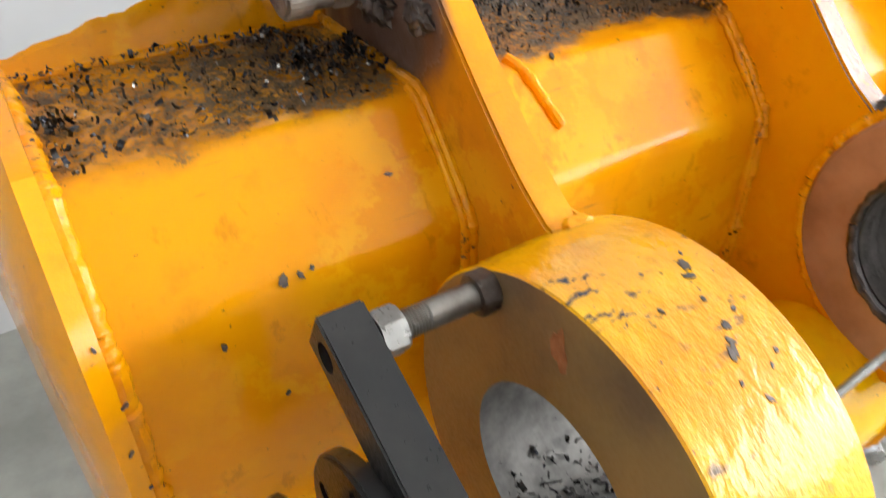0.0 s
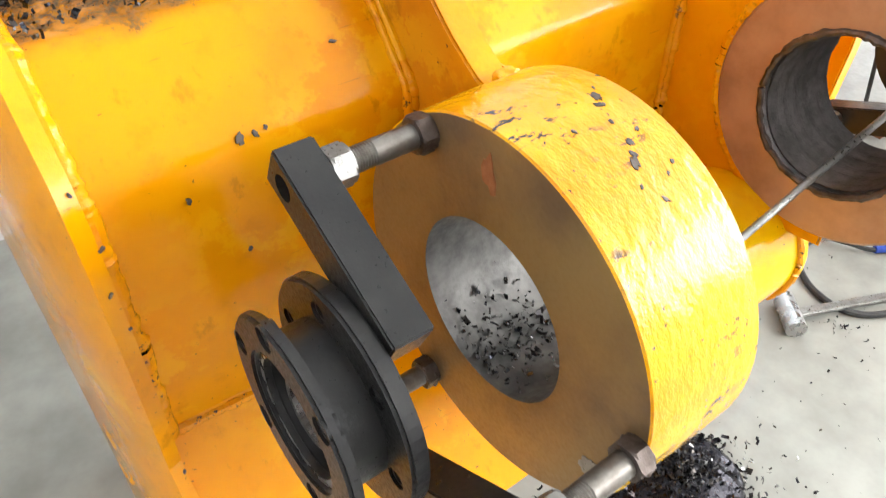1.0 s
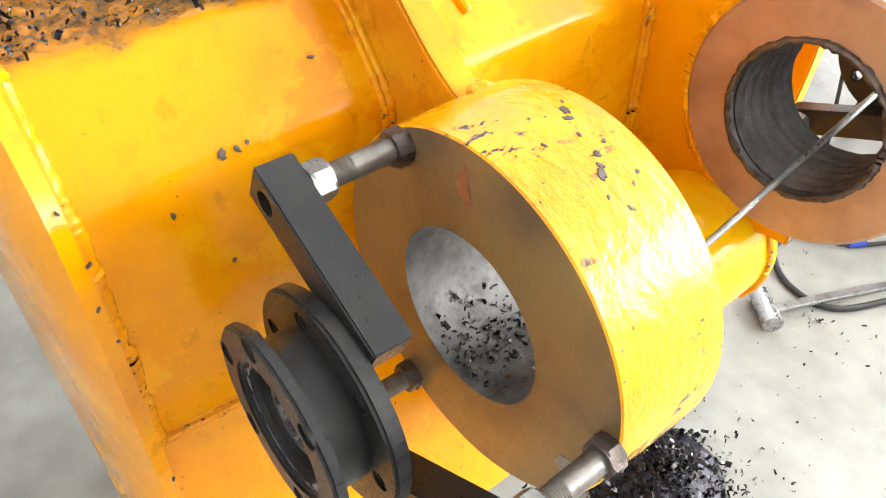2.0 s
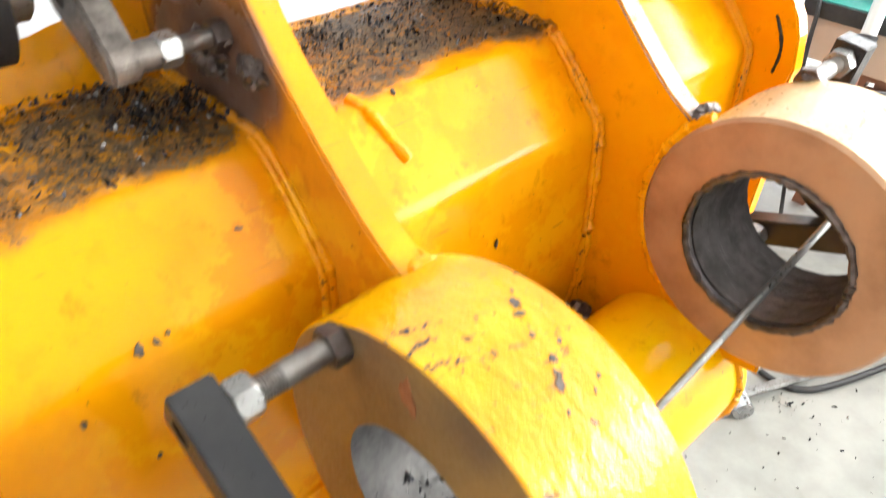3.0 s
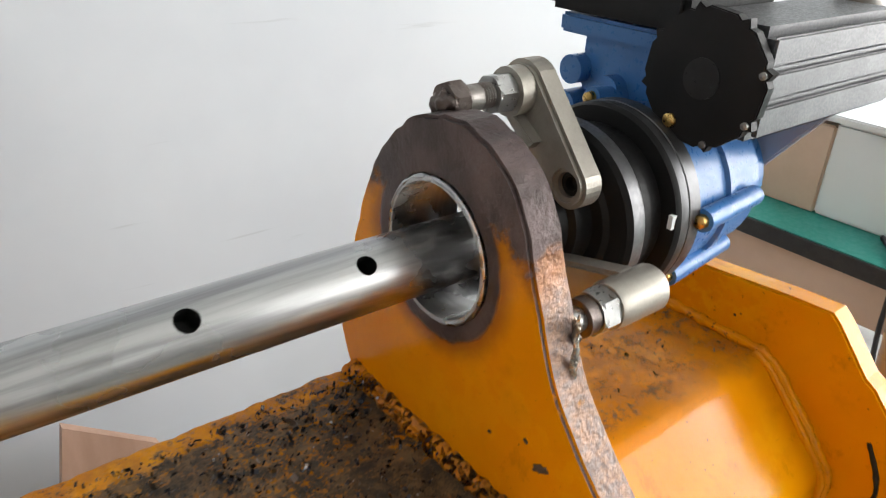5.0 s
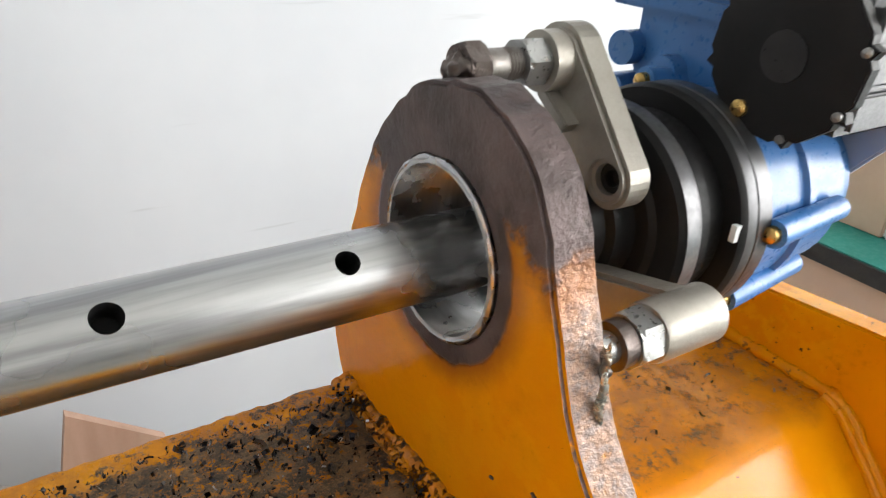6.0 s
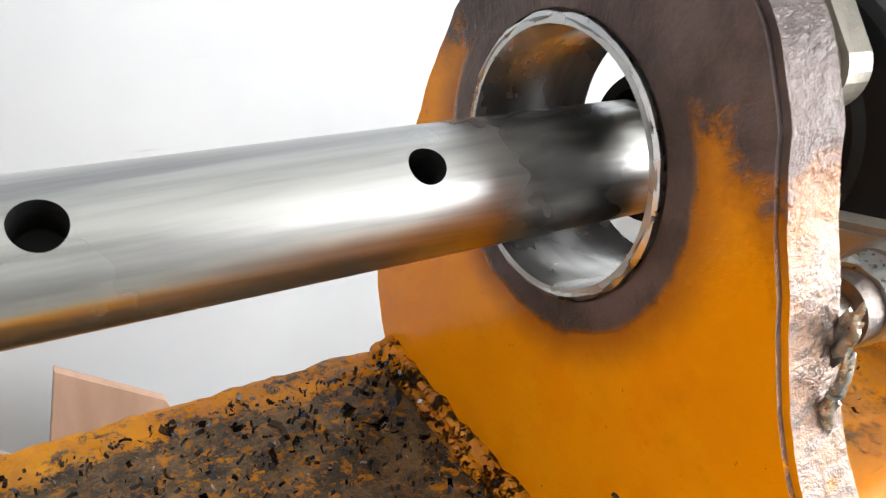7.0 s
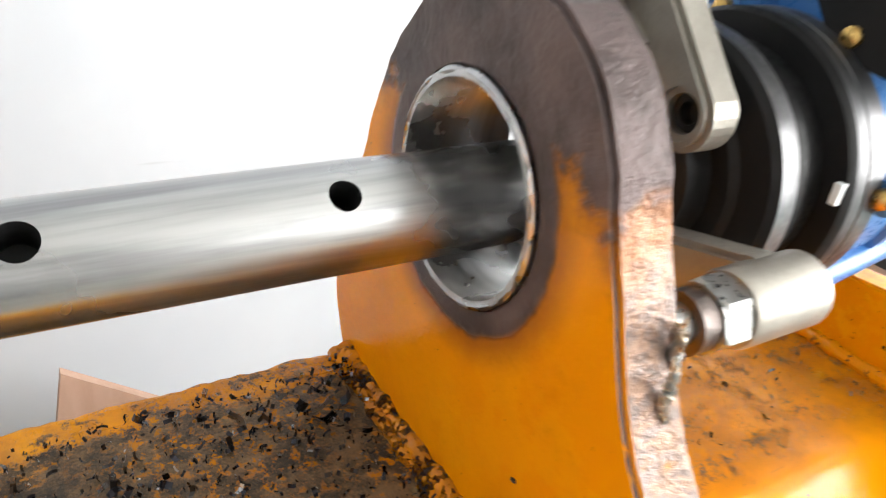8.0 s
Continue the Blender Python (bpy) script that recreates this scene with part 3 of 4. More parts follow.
def left_plate(bm):
    """Outer side plate: its face slants outwards from the front edge to the back."""
    front = [(0.13, 1.128), (-0.05, 1.122), (-0.115, 1.118), (-0.196, 1.045), (-0.208, 1.012), (-0.214, 0.90), (-0.208, 0.78), (-0.196, 0.70), (-0.25, 0.61), (-0.34, 0.50), (-0.20, 0.30), (-0.1, 0.112)]
    rings = []
    for x, dy, dz in ((-0.676, 0.0, 0.0), (-0.690, -0.004, 0.002), (-0.700, 0.012, -0.004), (-0.714, 0.09, -0.02), (-0.728, 0.20, -0.05)):
        rings.append([bm.verts.new((x, min(y + dy, 0.30), max(z + dz, 0.112))) for y, z in dense(front, 0.03)])
    for a, b in zip(rings, rings[1:]):
        for p, q, r, s in zip(a, a[1:], b[1:], b):
            bm.faces.new((p, q, r, s))
    # inner face and back
    back = [bm.verts.new((-0.670, 0.31, max(v.co.z - 0.02, 0.112))) for v in rings[0]]
    for p, q, r, s in zip(rings[-1], rings[-1][1:], back[1:], back):
        bm.faces.new((p, q, r, s))
    for p, q, r, s in zip(back, back[1:], rings[0][1:], rings[0]):
        bm.faces.new((p, q, r, s))
    return bm


part("side_plate", left_plate(bmesh.new()), M_side, bucket, "slanting orange side plate with a chipped welded edge", smooth=True)


# weld beads along the joints
def joint(x, start=0):
    pr = PROFILE[start:]
    return line([(x, y - (0.003 if z < 1.09 else 0), z + (0.003 if z > 1.05 else 0)) for y, z in dense(pr, 0.035)], 260)


for x, r, mat in ((-0.674, 0.0090, M_bead), (X1 - 0.002, 0.0055, M_beadgrime), (X1 + T1 + 0.002, 0.0055, M_beadgrime), (X2 - 0.002, 0.006, M_beadgrime), (X2 + T + 0.002, 0.0055, M_beadgrime), (0.333, 0.0055, M_bead)):
    part("weld_bead", tube(bmesh.new(), joint(x), r, 10, 0.5 if x == X2 - 0.002 else 0.28), mat, bucket, smooth=True)
    if x > -0.6:
        s = -1 if x < X1 + 0.01 or (-0.01 < x < 0.0) or x > 0.3 else 1
        part("weld_bead", tube(bmesh.new(), [p + Vector((s * 0.0068, 0.001, -0.0015)) for p in joint(x, start=0 if -0.01 < x < 0 else 3)], 0.0042, 10, 0.5 if -0.01 < x < 0 else 0.25), M_beadgrime, bucket, smooth=True)
part("weld_bead", tube(bmesh.new(), line([(XL + 0.03, -0.170, 0.713), (-0.55, -0.172, 0.709), (X1, -0.170, 0.712)], 120), 0.005, 8, 0.4), M_bead, bucket, smooth=True)
part("weld_bead", tube(bmesh.new(), line([(XL, 0.092, 1.100), (-0.55, 0.090, 1.101), (X1, 0.092, 1.101)], 120), 0.0045, 8, 0.4), M_bead, bucket, smooth=True)
# run of weld on the middle bay's bend; near-black strip as a gap's shade by the side plate
part("weld_run", tube(bmesh.new(), line([(-0.282, -0.086, 1.101), (-0.273, -0.108, 1.091), (-0.264, -0.130, 1.068), (-0.258, -0.146, 1.052)], 40), 0.0056, 10, 0.25), M_bead, bucket, smooth=True)
part("gap_shade", tube(bmesh.new(), line([(0.3345, -0.205, 1.066), (0.334, -0.219, 1.040), (0.334, -0.224, 1.018), (0.3345, -0.221, 0.99)], 20), 0.0022, 6, 0.4), M_hole, bucket)
# round cross tube between the bosses
part("cross_tube", lathe(bmesh.new(), [(-0.37, 0.075), (-0.37, 0.095), (0.020, 0.095), (0.024, 0.098), (0.034, 0.098), (0.036, 0.095), (0.036, 0.075)], -0.322, 0.736, 80), M_heel, bucket, "round cross tube, paint toned bright yellow as if lit", smooth=True)
part("weld_ring", tube(bmesh.new(), ring_pts(0.021, -0.322, 0.736, 0.096, 160, rad=0.002), 0.005, 8, 0.3), M_bead, bucket, smooth=True)
part("weld_lump", lump(bmesh.new(), (-0.035, -0.205, 0.735), 0.034, 0.022, 0.030, 0.5, 70), M_weldmetal, bucket, "burnt lumpy weld in the corner", smooth=True)


def patch(c, normal, sx, sy, turn, thick=0.0006, jag=0.55):
    """A ragged thin flake lying on a surface."""
    n = Vector(normal).normalized()
    u = n.orthogonal().normalized()
    u = Matrix.Rotation(radians(turn), 3, n) @ u
    v = n.cross(u)
    bm = bmesh.new()
    rim = []
    for i in range(18):
        a = 2 * math.pi * i / 18
        k = 1 + jag * (noise.noise(Vector((math.cos(a) * 1.7, math.sin(a) * 1.7, c[0] * 97 + c[2] * 53))) + 0.9 * noise.noise(Vector((math.cos(a) * 4, math.sin(a) * 4, c[0] * 197))))
        rim.append(Vector(c) + u * (sx * k * math.cos(a)) + v * (sy * k * math.sin(a)))
    lo, hi = [bm.verts.new(p - n * 0.002) for p in rim], [bm.verts.new(p + n * thick) for p in rim]
    for i in range(18):
        bm.faces.new((lo[i], lo[(i + 1) % 18], hi[(i + 1) % 18], hi[i]))
    bm.faces.new(hi)
    bm.faces.new(lo[::-1])
    return bm


def on_boss(x, y, r=0.1635):
    dy = y - BOSS1[0]
    dz = math.sqrt(r * r - dy * dy)
    return (x, y, BOSS1[1] + dz), (0, dy, dz)


M_primer = material("bared_grey_primer", (0.11, 0.085, 0.07), 0.5, 0.3, (0.03, 0.027, 0.025), 120, 0.9, 0.2, 300)
M_rust = material("reddish_rust", (0.36, 0.13, 0.05), 0.6, 0.1, (0.22, 0.08, 0.03), 70, 0.9, 0.3, 250)
for x, y, sx, sy, t in ((-0.369, -0.380, 0.0085, 0.0045, 30), (-0.374, -0.388, 0.007, 0.003, 100), (-0.383, -0.424, 0.006, 0.004, 60), (-0.392, -0.438, 0.008, 0.0045, 20), (-0.388, -0.432, 0.005, 0.003, 80), (-0.375, -0.452, 0.003, 0.0015, 10), (-0.37, -0.418, 0.0035, 0.002, 0), (-0.381, -0.405, 0.004, 0.002, 45), (-0.389, -0.464, 0.005, 0.0018, 80), (-0.366, -0.447, 0.003, 0.0018, 45), (-0.40, -0.452, 0.003, 0.0016, 20), (-0.41, -0.40, 0.0032, 0.0016, 70), (-0.362, -0.37, 0.003, 0.0013, 15)):
    c, nn = on_boss(x, y)
    part("paint_chip", patch(c, nn, sx * 0.62, sy * 0.62, t), M_primer, b1)
part("rust_scar", patch((-0.4511, -0.368, 1.057), (-1, 0, 0), 0.007, 0.014, 62, 0.0006, 0.6), M_rust, b1, "reddish torn scar")
part("rust_scar", patch((-0.4511, -0.500, 0.872), (-1, 0, 0), 0.006, 0.009, 20, 0.0006, 0.7), M_zinc, b1, "bright grinding scar")
for c, nn, sx, sy, t in (((-0.0004, -0.119, 1.155), (-1, 0, 0), 0.0085, 0.0038, 70), ((-0.0004, -0.104, 1.168), (-1, 0, 0), 0.0025, 0.0016, 20), ((-0.0004, -0.07, 1.152), (-1, 0, 0), 0.002, 0.0012, 50), ((-0.547, -0.1775, 1.019), (0, -0.8, 0.5), 0.0065, 0.0045, 20), ((-0.533, -0.1775, 1.019), (0, -0.8, 0.5), 0.004, 0.0022, 60), ((-0.523, -0.176, 1.021), (0, -0.8, 0.5), 0.003, 0.002, 10), ((-0.60, -0.1845, 0.985), (0, -1, 0.05), 0.004, 0.0025, 30), ((-0.437, -0.1425, 1.0575), (0, -0.7, 0.7), 0.0045, 0.0014, 100), ((-0.237, -0.099, 1.0985), (0, -0.4, 0.9), 0.0045, 0.0028, 30), ((-0.559, -0.1855, 0.914), (0, -1, 0), 0.003, 0.002, 0), ((-0.17, -0.186, 0.93), (0, -1, 0), 0.007, 0.0018, 40)):
    part("paint_chip", patch(c, nn, sx * 0.75, sy * 0.75, t), M_primer, bucket)
for i in range(26):
    z = 1.05 - 0.34 * (i / 25) ** 1.1 + random.uniform(-0.006, 0.006)
    y = -0.202 if z < 0.99 else -0.20 + (z - 0.99) * 0.2
    if random.random() < 0.28:
        part("paint_chip", patch((-0.679 + random.uniform(-0.008, 0.006), y - 0.012, z), (0.15, -1, 0.15), random.uniform(0.0012, 0.0030), random.uniform(0.0006, 0.0012), random.uniform(0, 180), 0.0008), M_primer, bucket)


# ---- boring bar ----
def cut(ob, cutter_bm):
    """Take the cutter's solids out of a mesh object for good."""
    tmp = part("cutter", cutter_bm, [])
    md = ob.modifiers.new("cut", "BOOLEAN")
    md.operation, md.object, md.solver = "DIFFERENCE", tmp, "EXACT"
    bpy.context.view_layer.update()
    me = bpy.data.meshes.new_from_object(ob.evaluated_get(bpy.context.evaluated_depsgraph_get()))
    ob.modifiers.clear()
    ob.data = me
    bpy.data.objects.remove(tmp)


bm = rod(bmesh.new(), (X1 - 0.020, HY - 0.030, HZ + 0.001), (X1 - 0.020, HY - 0.09, HZ + 0.005), 0.0105, 28)
for f in bm.faces:
    f.material_index = 1
cut(hub, bm)
for f in hub.data.polygons:
    f.use_smooth = True
hub.data.set_sharp_from_angle(angle=radians(35))
bar = thing("boring_bar", "polished steel boring bar with round tool holes, running through both ears", "boring bar")
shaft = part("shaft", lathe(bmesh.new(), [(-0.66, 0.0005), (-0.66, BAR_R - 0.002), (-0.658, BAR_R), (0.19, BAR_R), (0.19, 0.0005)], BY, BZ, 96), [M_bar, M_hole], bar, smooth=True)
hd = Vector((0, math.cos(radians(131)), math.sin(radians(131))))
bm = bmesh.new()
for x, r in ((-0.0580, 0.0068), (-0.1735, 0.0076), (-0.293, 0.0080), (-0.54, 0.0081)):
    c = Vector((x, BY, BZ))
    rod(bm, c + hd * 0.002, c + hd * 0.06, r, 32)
# hole walls take the near-black colour that deepens their shade
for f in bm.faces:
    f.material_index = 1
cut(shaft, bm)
for f in shaft.data.polygons:
    f.use_smooth = True
shaft.data.set_sharp_from_angle(angle=radians(35))
shaft.data.transform(Matrix(((1, 0, 0, 0), (-0.050, 1, 0, 0), (0.028, 0, 1, 0), (0, 0, 0, 1))))  # it runs slightly askew


# ---- studs, arms, bearing spiders ----
def threads(bm, x0, x1, cy, cz, r):
    n = int(abs(x1 - x0) / 0.0022)
    prof = [(x0, 0.0005)]
    for i in range(n):
        a, b = x0 + (x1 - x0) * i / n, x0 + (x1 - x0) * (i + 0.5) / n
        prof += [(a, r * 0.9), (b, r)]
    prof.append((x1, 0.0005))
    return lathe(bm, prof, cy, cz, 20)


def blob(bm, c, spread):
    return lump(bm, c, spread * 0.55, spread * 1.15, spread * 0.95)


def bolt_group(owner, x_face, sgn, cy, cz, length, r=0.0105, af=0.030, nut_at=0.068, head=True, mat=None, turn=0.3):
    """A bolt with its head welded to a face, a threaded end and a nut; sgn is the way it sticks out along X."""
    mat = mat or M_stud
    if head:
        part("bolt_head", hexnut(bmesh.new(), min(x_face, x_face + sgn * 0.014), max(x_face, x_face + sgn * 0.014), cy, cz, af * 0.98, turn=turn), M_weldmetal, owner, "burnt hexagon head welded on")
        part("weld_blob", blob(bmesh.new(), (x_face + sgn * 0.003, cy, cz), 0.012), M_weldmetal, owner, smooth=True)
    part("bolt_shank", rod(bmesh.new(), (x_face, cy, cz), (x_face + sgn * nut_at * 0.72, cy, cz), r, 28), mat, owner, smooth=True)
    part("bolt_thread", threads(bmesh.new(), x_face + sgn * nut_at * 0.70, x_face + sgn * length, cy, cz, r), mat, owner)
    a, b = sorted((x_face + sgn * nut_at, x_face + sgn * (nut_at + 0.017)))
    part("nut", hexnut(bmesh.new(), a, b, cy, cz, af, turn=turn + 0.2), M_zinc, owner, "zinc plated hexagon nut")


def oriented(bm, cy, cz, deg, x0, x1, r0, r1, half, bevel=0.0015):
    """A square arm in the plane x0..x1 from distance r0 to r1 along the direction deg from (cy, cz)."""
    m = Matrix.Translation((0, cy, cz)) @ Matrix.Rotation(radians(deg), 4, "X")
    return box(bm, (x0, r0, -half), (x1, r1, half), m, bevel)


def spider(label, axis, x_face, sgn, angles, r_stud, skew, full=True):
    """Three-armed bearing bracket bolted before a boss: hub with two flanges and three square arms on long bolts."""
    sp = thing("bearing_spider", label, "bearing bracket", "bearing spiders on the bosses")
    f = lambda d: x_face + sgn * d
    cy, cz = axis
    xs = lambda a, b: tuple(sorted((f(a), f(b))))
    for deg in angles:
        sy, sz = cy - 0.003 + r_stud * math.cos(radians(deg)), cz - 0.005 + r_stud * math.sin(radians(deg))
        bolt_group(sp, x_face, sgn, sy, sz, 0.100, r=0.0098, af=0.028)
        a0, a1 = xs(0.087, 0.118)
        arm = part("arm", oriented(bmesh.new(), sy, sz, deg + 180 + skew, a0, a1, -0.020, 0.132, 0.0175), [M_black, M_hole], sp, "square black steel arm")
        bm = rod(bmesh.new(), (f(0.104), sy, sz), (f(0.13), sy, sz), 0.0100, 28)
        for g in bm.faces:
            g.material_index = 1
        cut(arm, bm)
    h0, h1 = xs(0.1185, 0.133)
    holes = [(cy + 0.070 * math.cos(radians(d)), cz + 0.070 * math.sin(radians(d)), 0.006) for d in range(15, 375, 60)]
    part("back_flange", bevelled_slab(arc(cy, cz, 0.089, 0, 354, 6), h0, h1, holes + [(cy, cz, 0.045)]), M_black, sp)
    part("barrel", lathe(bmesh.new(), [(f(0.133), 0.045), (f(0.133), 0.060), (f(0.162), 0.060), (f(0.162), 0.045)], cy, cz, 64), M_black, sp, smooth=True)
    h0, h1 = xs(0.162, 0.172)
    part("front_flange", bevelled_slab(arc(cy, cz, 0.080, 0, 354, 6), h0, h1, [(y, z, 0.0075) for y, z, r in holes] + [(cy, cz, 0.052)]), M_black, sp)
    part("bearing", lathe(bmesh.new(), [(f(0.137), 0.022), (f(0.137), 0.052), (f(0.167), 0.052), (f(0.167), 0.046), (f(0.154), 0.044), (f(0.154), 0.030), (f(0.160), 0.028), (f(0.160), 0.022)], cy, cz, 64, mats=[0, 0, 1, 0, 0, 1, 0, 1]), [M_black, M_steel], sp, "dark steel bearing insert", smooth=True)
    return sp


spider("black three-armed bearing bracket bolted before the yellow boss", BOSS1, -0.451, -1, (58, -62, 178), 0.153, -32)
spider("black three-armed bearing bracket behind the coppery boss", BOSS2, 0.118, 1, (66, -54, 186), 0.146, 32)


def cast_arm(owner, x0, x1, sy, sz, ey, ez, r0=0.022, r1=0.018, mat=None):
    """A cast lever between a stud eye and a pivot eye, with a raised rim."""
    d = Vector((ey - sy, ez - sz))
    ang = math.degrees(math.atan2(d.y, d.x))
    o = arc(sy, sz, r0, ang + 80, ang + 280, 12) + arc(ey, ez, r1, ang - 80, ang + 80, 12)
    return part("arm", bevelled_slab(o, x0, x1, [(ey, ez, 0.0095)], 0.003), mat or M_cast, owner, "cast grey lever arm")


# drive unit on the right ear
MY, MZ = 0.004, 1.260
mach = thing("boring_machine", "blue and black boring machine drive clamped on cast arms", "boring machine")
part("bearing_plate", lathe(bmesh.new(), [(0.135, 0.027), (0.135, 0.052), (0.138, 0.056), (0.138, 0.072), (0.141, 0.076), (0.153, 0.076), (0.156, 0.074), (0.156, 0.027)], MY, MZ, 80, mats=[0, 0, 0, 0, 1, 1, 0, 0]), [M_blackcast, M_rim], mach, "black bearing disc with a grey rim", smooth=True)
part("spacer", lathe(bmesh.new(), [(0.155, 0.03), (0.155, 0.069), (0.170, 0.069), (0.172, 0.066), (0.188, 0.066), (0.188, 0.03)], MY, MZ, 64), M_blackcast, mach, smooth=True)
part("flange", lathe(bmesh.new(), [(0.186, 0.03), (0.186, 0.079), (0.190, 0.0815), (0.199, 0.0815), (0.200, 0.080), (0.201, 0.0815), (0.214, 0.0815), (0.214, 0.03)], MY, MZ, 80, mats=[0, 0, 1, 1, 1, 1, 0, 0]), [M_blackcast, M_rim], mach, "black flange with a grey turned edge", smooth=True)
part("quill", lathe(bmesh.new(), [(0.070, 0.0266), (0.070, 0.032), (0.118, 0.034), (0.120, 0.040), (0.135, 0.042), (0.135, 0.0266)], MY, MZ, 48), M_blackcast, mach, smooth=True)
part("tag", box(bmesh.new(), (0.182, AY - 0.0760, 1.265), (0.187, AY - 0.0720, 1.276)), M_white, mach, "small white tag")
part("gearbox", lathe(bmesh.new(), [(0.214, 0.02), (0.214, 0.0785), (0.222, 0.078), (0.224, 0.075), (0.262, 0.073), (0.264, 0.0765), (0.272, 0.076), (0.274, 0.072), (0.318, 0.069), (0.322, 0.060), (0.345, 0.058), (0.345, 0.02)], MY, MZ, 40), M_blue, mach, "blue cast gearbox", smooth=True)
for d in (178, 222, 118, 272, 58, 328):
    y, z = AY + 0.0815 * math.cos(radians(d)), AZ + 0.0815 * math.sin(radians(d))
    lug = part("lug", rod(bmesh.new(), (0.214, y, z), (0.300, AY + 0.074 * math.cos(radians(d)), AZ + 0.074 * math.sin(radians(d))), 0.0095, 20, 0.0085), M_blue, mach, smooth=True)
    part("bolt", lathe(bmesh.new(), [(0.207, 0.0005), (0.2075, 0.0035), (0.209, 0.0055), (0.2145, 0.0058), (0.2145, 0.0005)], y, z, 20), M_brass, lug, "brass cap bolt", smooth=True)
# upper blue housing, motor plate and motor
part("upper_housing", box(bmesh.new(), (0.250, -0.03, 1.315), (0.345, 0.100, 1.40), None, 0.012), M_blue, mach, "blue cast upper housing")
part("housing_cover", box(bmesh.new(), (0.240, -0.015, 1.375), (0.340, 0.115, 1.392), pose(0, 0, 0, 0, 0, 0), 0.003), M_blue, mach)
for y, z in ((0.092, 1.345), (0.050, 1.335), (0.096, 1.312)):
    part("lug", rod(bmesh.new(), (0.236, y, z), (0.30, y, z), 0.013, 20), M_blue, mach, smooth=True)
part("controller", box(bmesh.new(), (0.230, -0.02, 1.395), (0.36, 0.125, 1.52), None, 0.006), M_blackcast, mach, "black control box")
OC, OR = (-0.056, 1.372), 0.054
octo = []
for i in range(8):
    a = radians(22.5 + 45 * i + 8)
    p = Vector((OC[0] + OR * math.cos(a), OC[1] + OR * math.sin(a)))
    a2 = radians(22.5 + 45 * (i + 1) + 8)
    q = Vector((OC[0] + OR * math.cos(a2), OC[1] + OR * math.sin(a2)))
    octo += [tuple(p.lerp(q, s) - (p.lerp(q, s) - Vector(OC)).normalized() * b) for s, b in ((0.0, 0.0), (0.12, 0.003), (0.24, 0.0), (0.76, 0.0), (0.88, 0.003))]
mp = part("motor_plate", bevelled_slab(octo, 0.196, 0.206, [], 0.001), M_blackcast, mach, "black scalloped motor cover plate")
part("badge", lathe(bmesh.new(), [(0.1955, 0.0003), (0.1952, 0.015), (0.197, 0.015), (0.197, 0.0003)], *OC, 32), M_black, mp, "round dark badge", smooth=True)
for i in (3, 4, 5, 6):
    a = radians(30.5 + 45 * i)
    part("screw", lathe(bmesh.new(), [(0.1935, 0.0003), (0.194, 0.0028), (0.1965, 0.0028), (0.1965, 0.0003)], OC[0] + 0.048 * math.cos(a), OC[1] + 0.048 * math.sin(a), 14), M_zinc, mp, smooth=True)
motor = part("motor", box(bmesh.new(), (0.206, OC[0] - 0.041, OC[1] - 0.041), (0.42, OC[0] + 0.041, OC[1] + 0.041), None, 0.008), M_finned, mach, "ribbed aluminium servo motor")
for z0, z1 in ((-0.036, -0.013), (-0.009, 0.011), (0.015, 0.036)):
    part("rib", box(bmesh.new(), (0.207, OC[0] - 0.0445, OC[1] + z0), (0.42, OC[0] - 0.0405, OC[1] + z1), None, 0.002), M_finned, motor)
part("rear_plate", box(bmesh.new(), (0.345, -0.085, 1.26), (0.352, 0.06, 1.40), Matrix.Translation((0.345, 0, 1.35)) @ Matrix.Rotation(radians(38), 4, "X") @ Matrix.Translation((-0.345, 0, -1.35)), 0.002), M_greyplate, mach, "grey sheet cover")
for ob in list(mach.children):  # the drive sits close behind its arms
    if ob not in (mp, motor):
        ob.location.x = -0.015
# clamping arms of the drive: upper lever and lower sleeve
bolt_group(mach, T - 0.008, 1, 0.024, 1.359, 0.085, r=0.0095, af=0.026, nut_at=0.040, turn=0.1)
bm = blob(bmesh.new(), (T - 0.006, 0.026, 1.354), 0.012)
part("weld_blob", bm, M_weldmetal, mach, smooth=True)
cast_arm(mach, 0.092, 0.114, 0.024, 1.359, -0.030, 1.302)
part("arm_sleeve", rod(bmesh.new(), (0.079, 0.024, 1.359), (0.114, 0.024, 1.359), 0.0180, 36), M_cast, mach, smooth=True)
part("arm_rib", bevelled_slab([(0.022, 1.346), (-0.004, 1.328), (0.003, 1.321), (0.026, 1.339)], 0.082, 0.099, [], 0.001), M_cast, mach)
part("pivot_screw", lathe(bmesh.new(), [(0.105, 0.0005), (0.105, 0.005), (0.099, 0.0055), (0.099, 0.0092), (0.117, 0.0092), (0.117, 0.0005)], -0.030, 1.302, 28), M_blackcast, mach, smooth=True)
bolt_group(mach, T - 0.004, 1, -0.097, 1.243, 0.062, r=0.0088, af=0.029, nut_at=0.027, head=False, mat=M_zinc, turn=0.5)
part("washer", lathe(bmesh.new(), [(0.043, 0.009), (0.043, 0.0135), (0.0525, 0.0135), (0.0525, 0.009)], -0.097, 1.243, 32), M_weldmetal, mach, smooth=True)
part("arm_sleeve", lathe(bmesh.new(), [(0.070, 0.006), (0.070, 0.0165), (0.073, 0.0175), (0.117, 0.0175), (0.1205, 0.015), (0.1205, 0.0005)], -0.097, 1.243, 40), M_cast, mach, smooth=True)
cast_arm(mach, 0.088, 0.108, -0.089, 1.243, -0.02, 1.222, 0.016, 0.02)
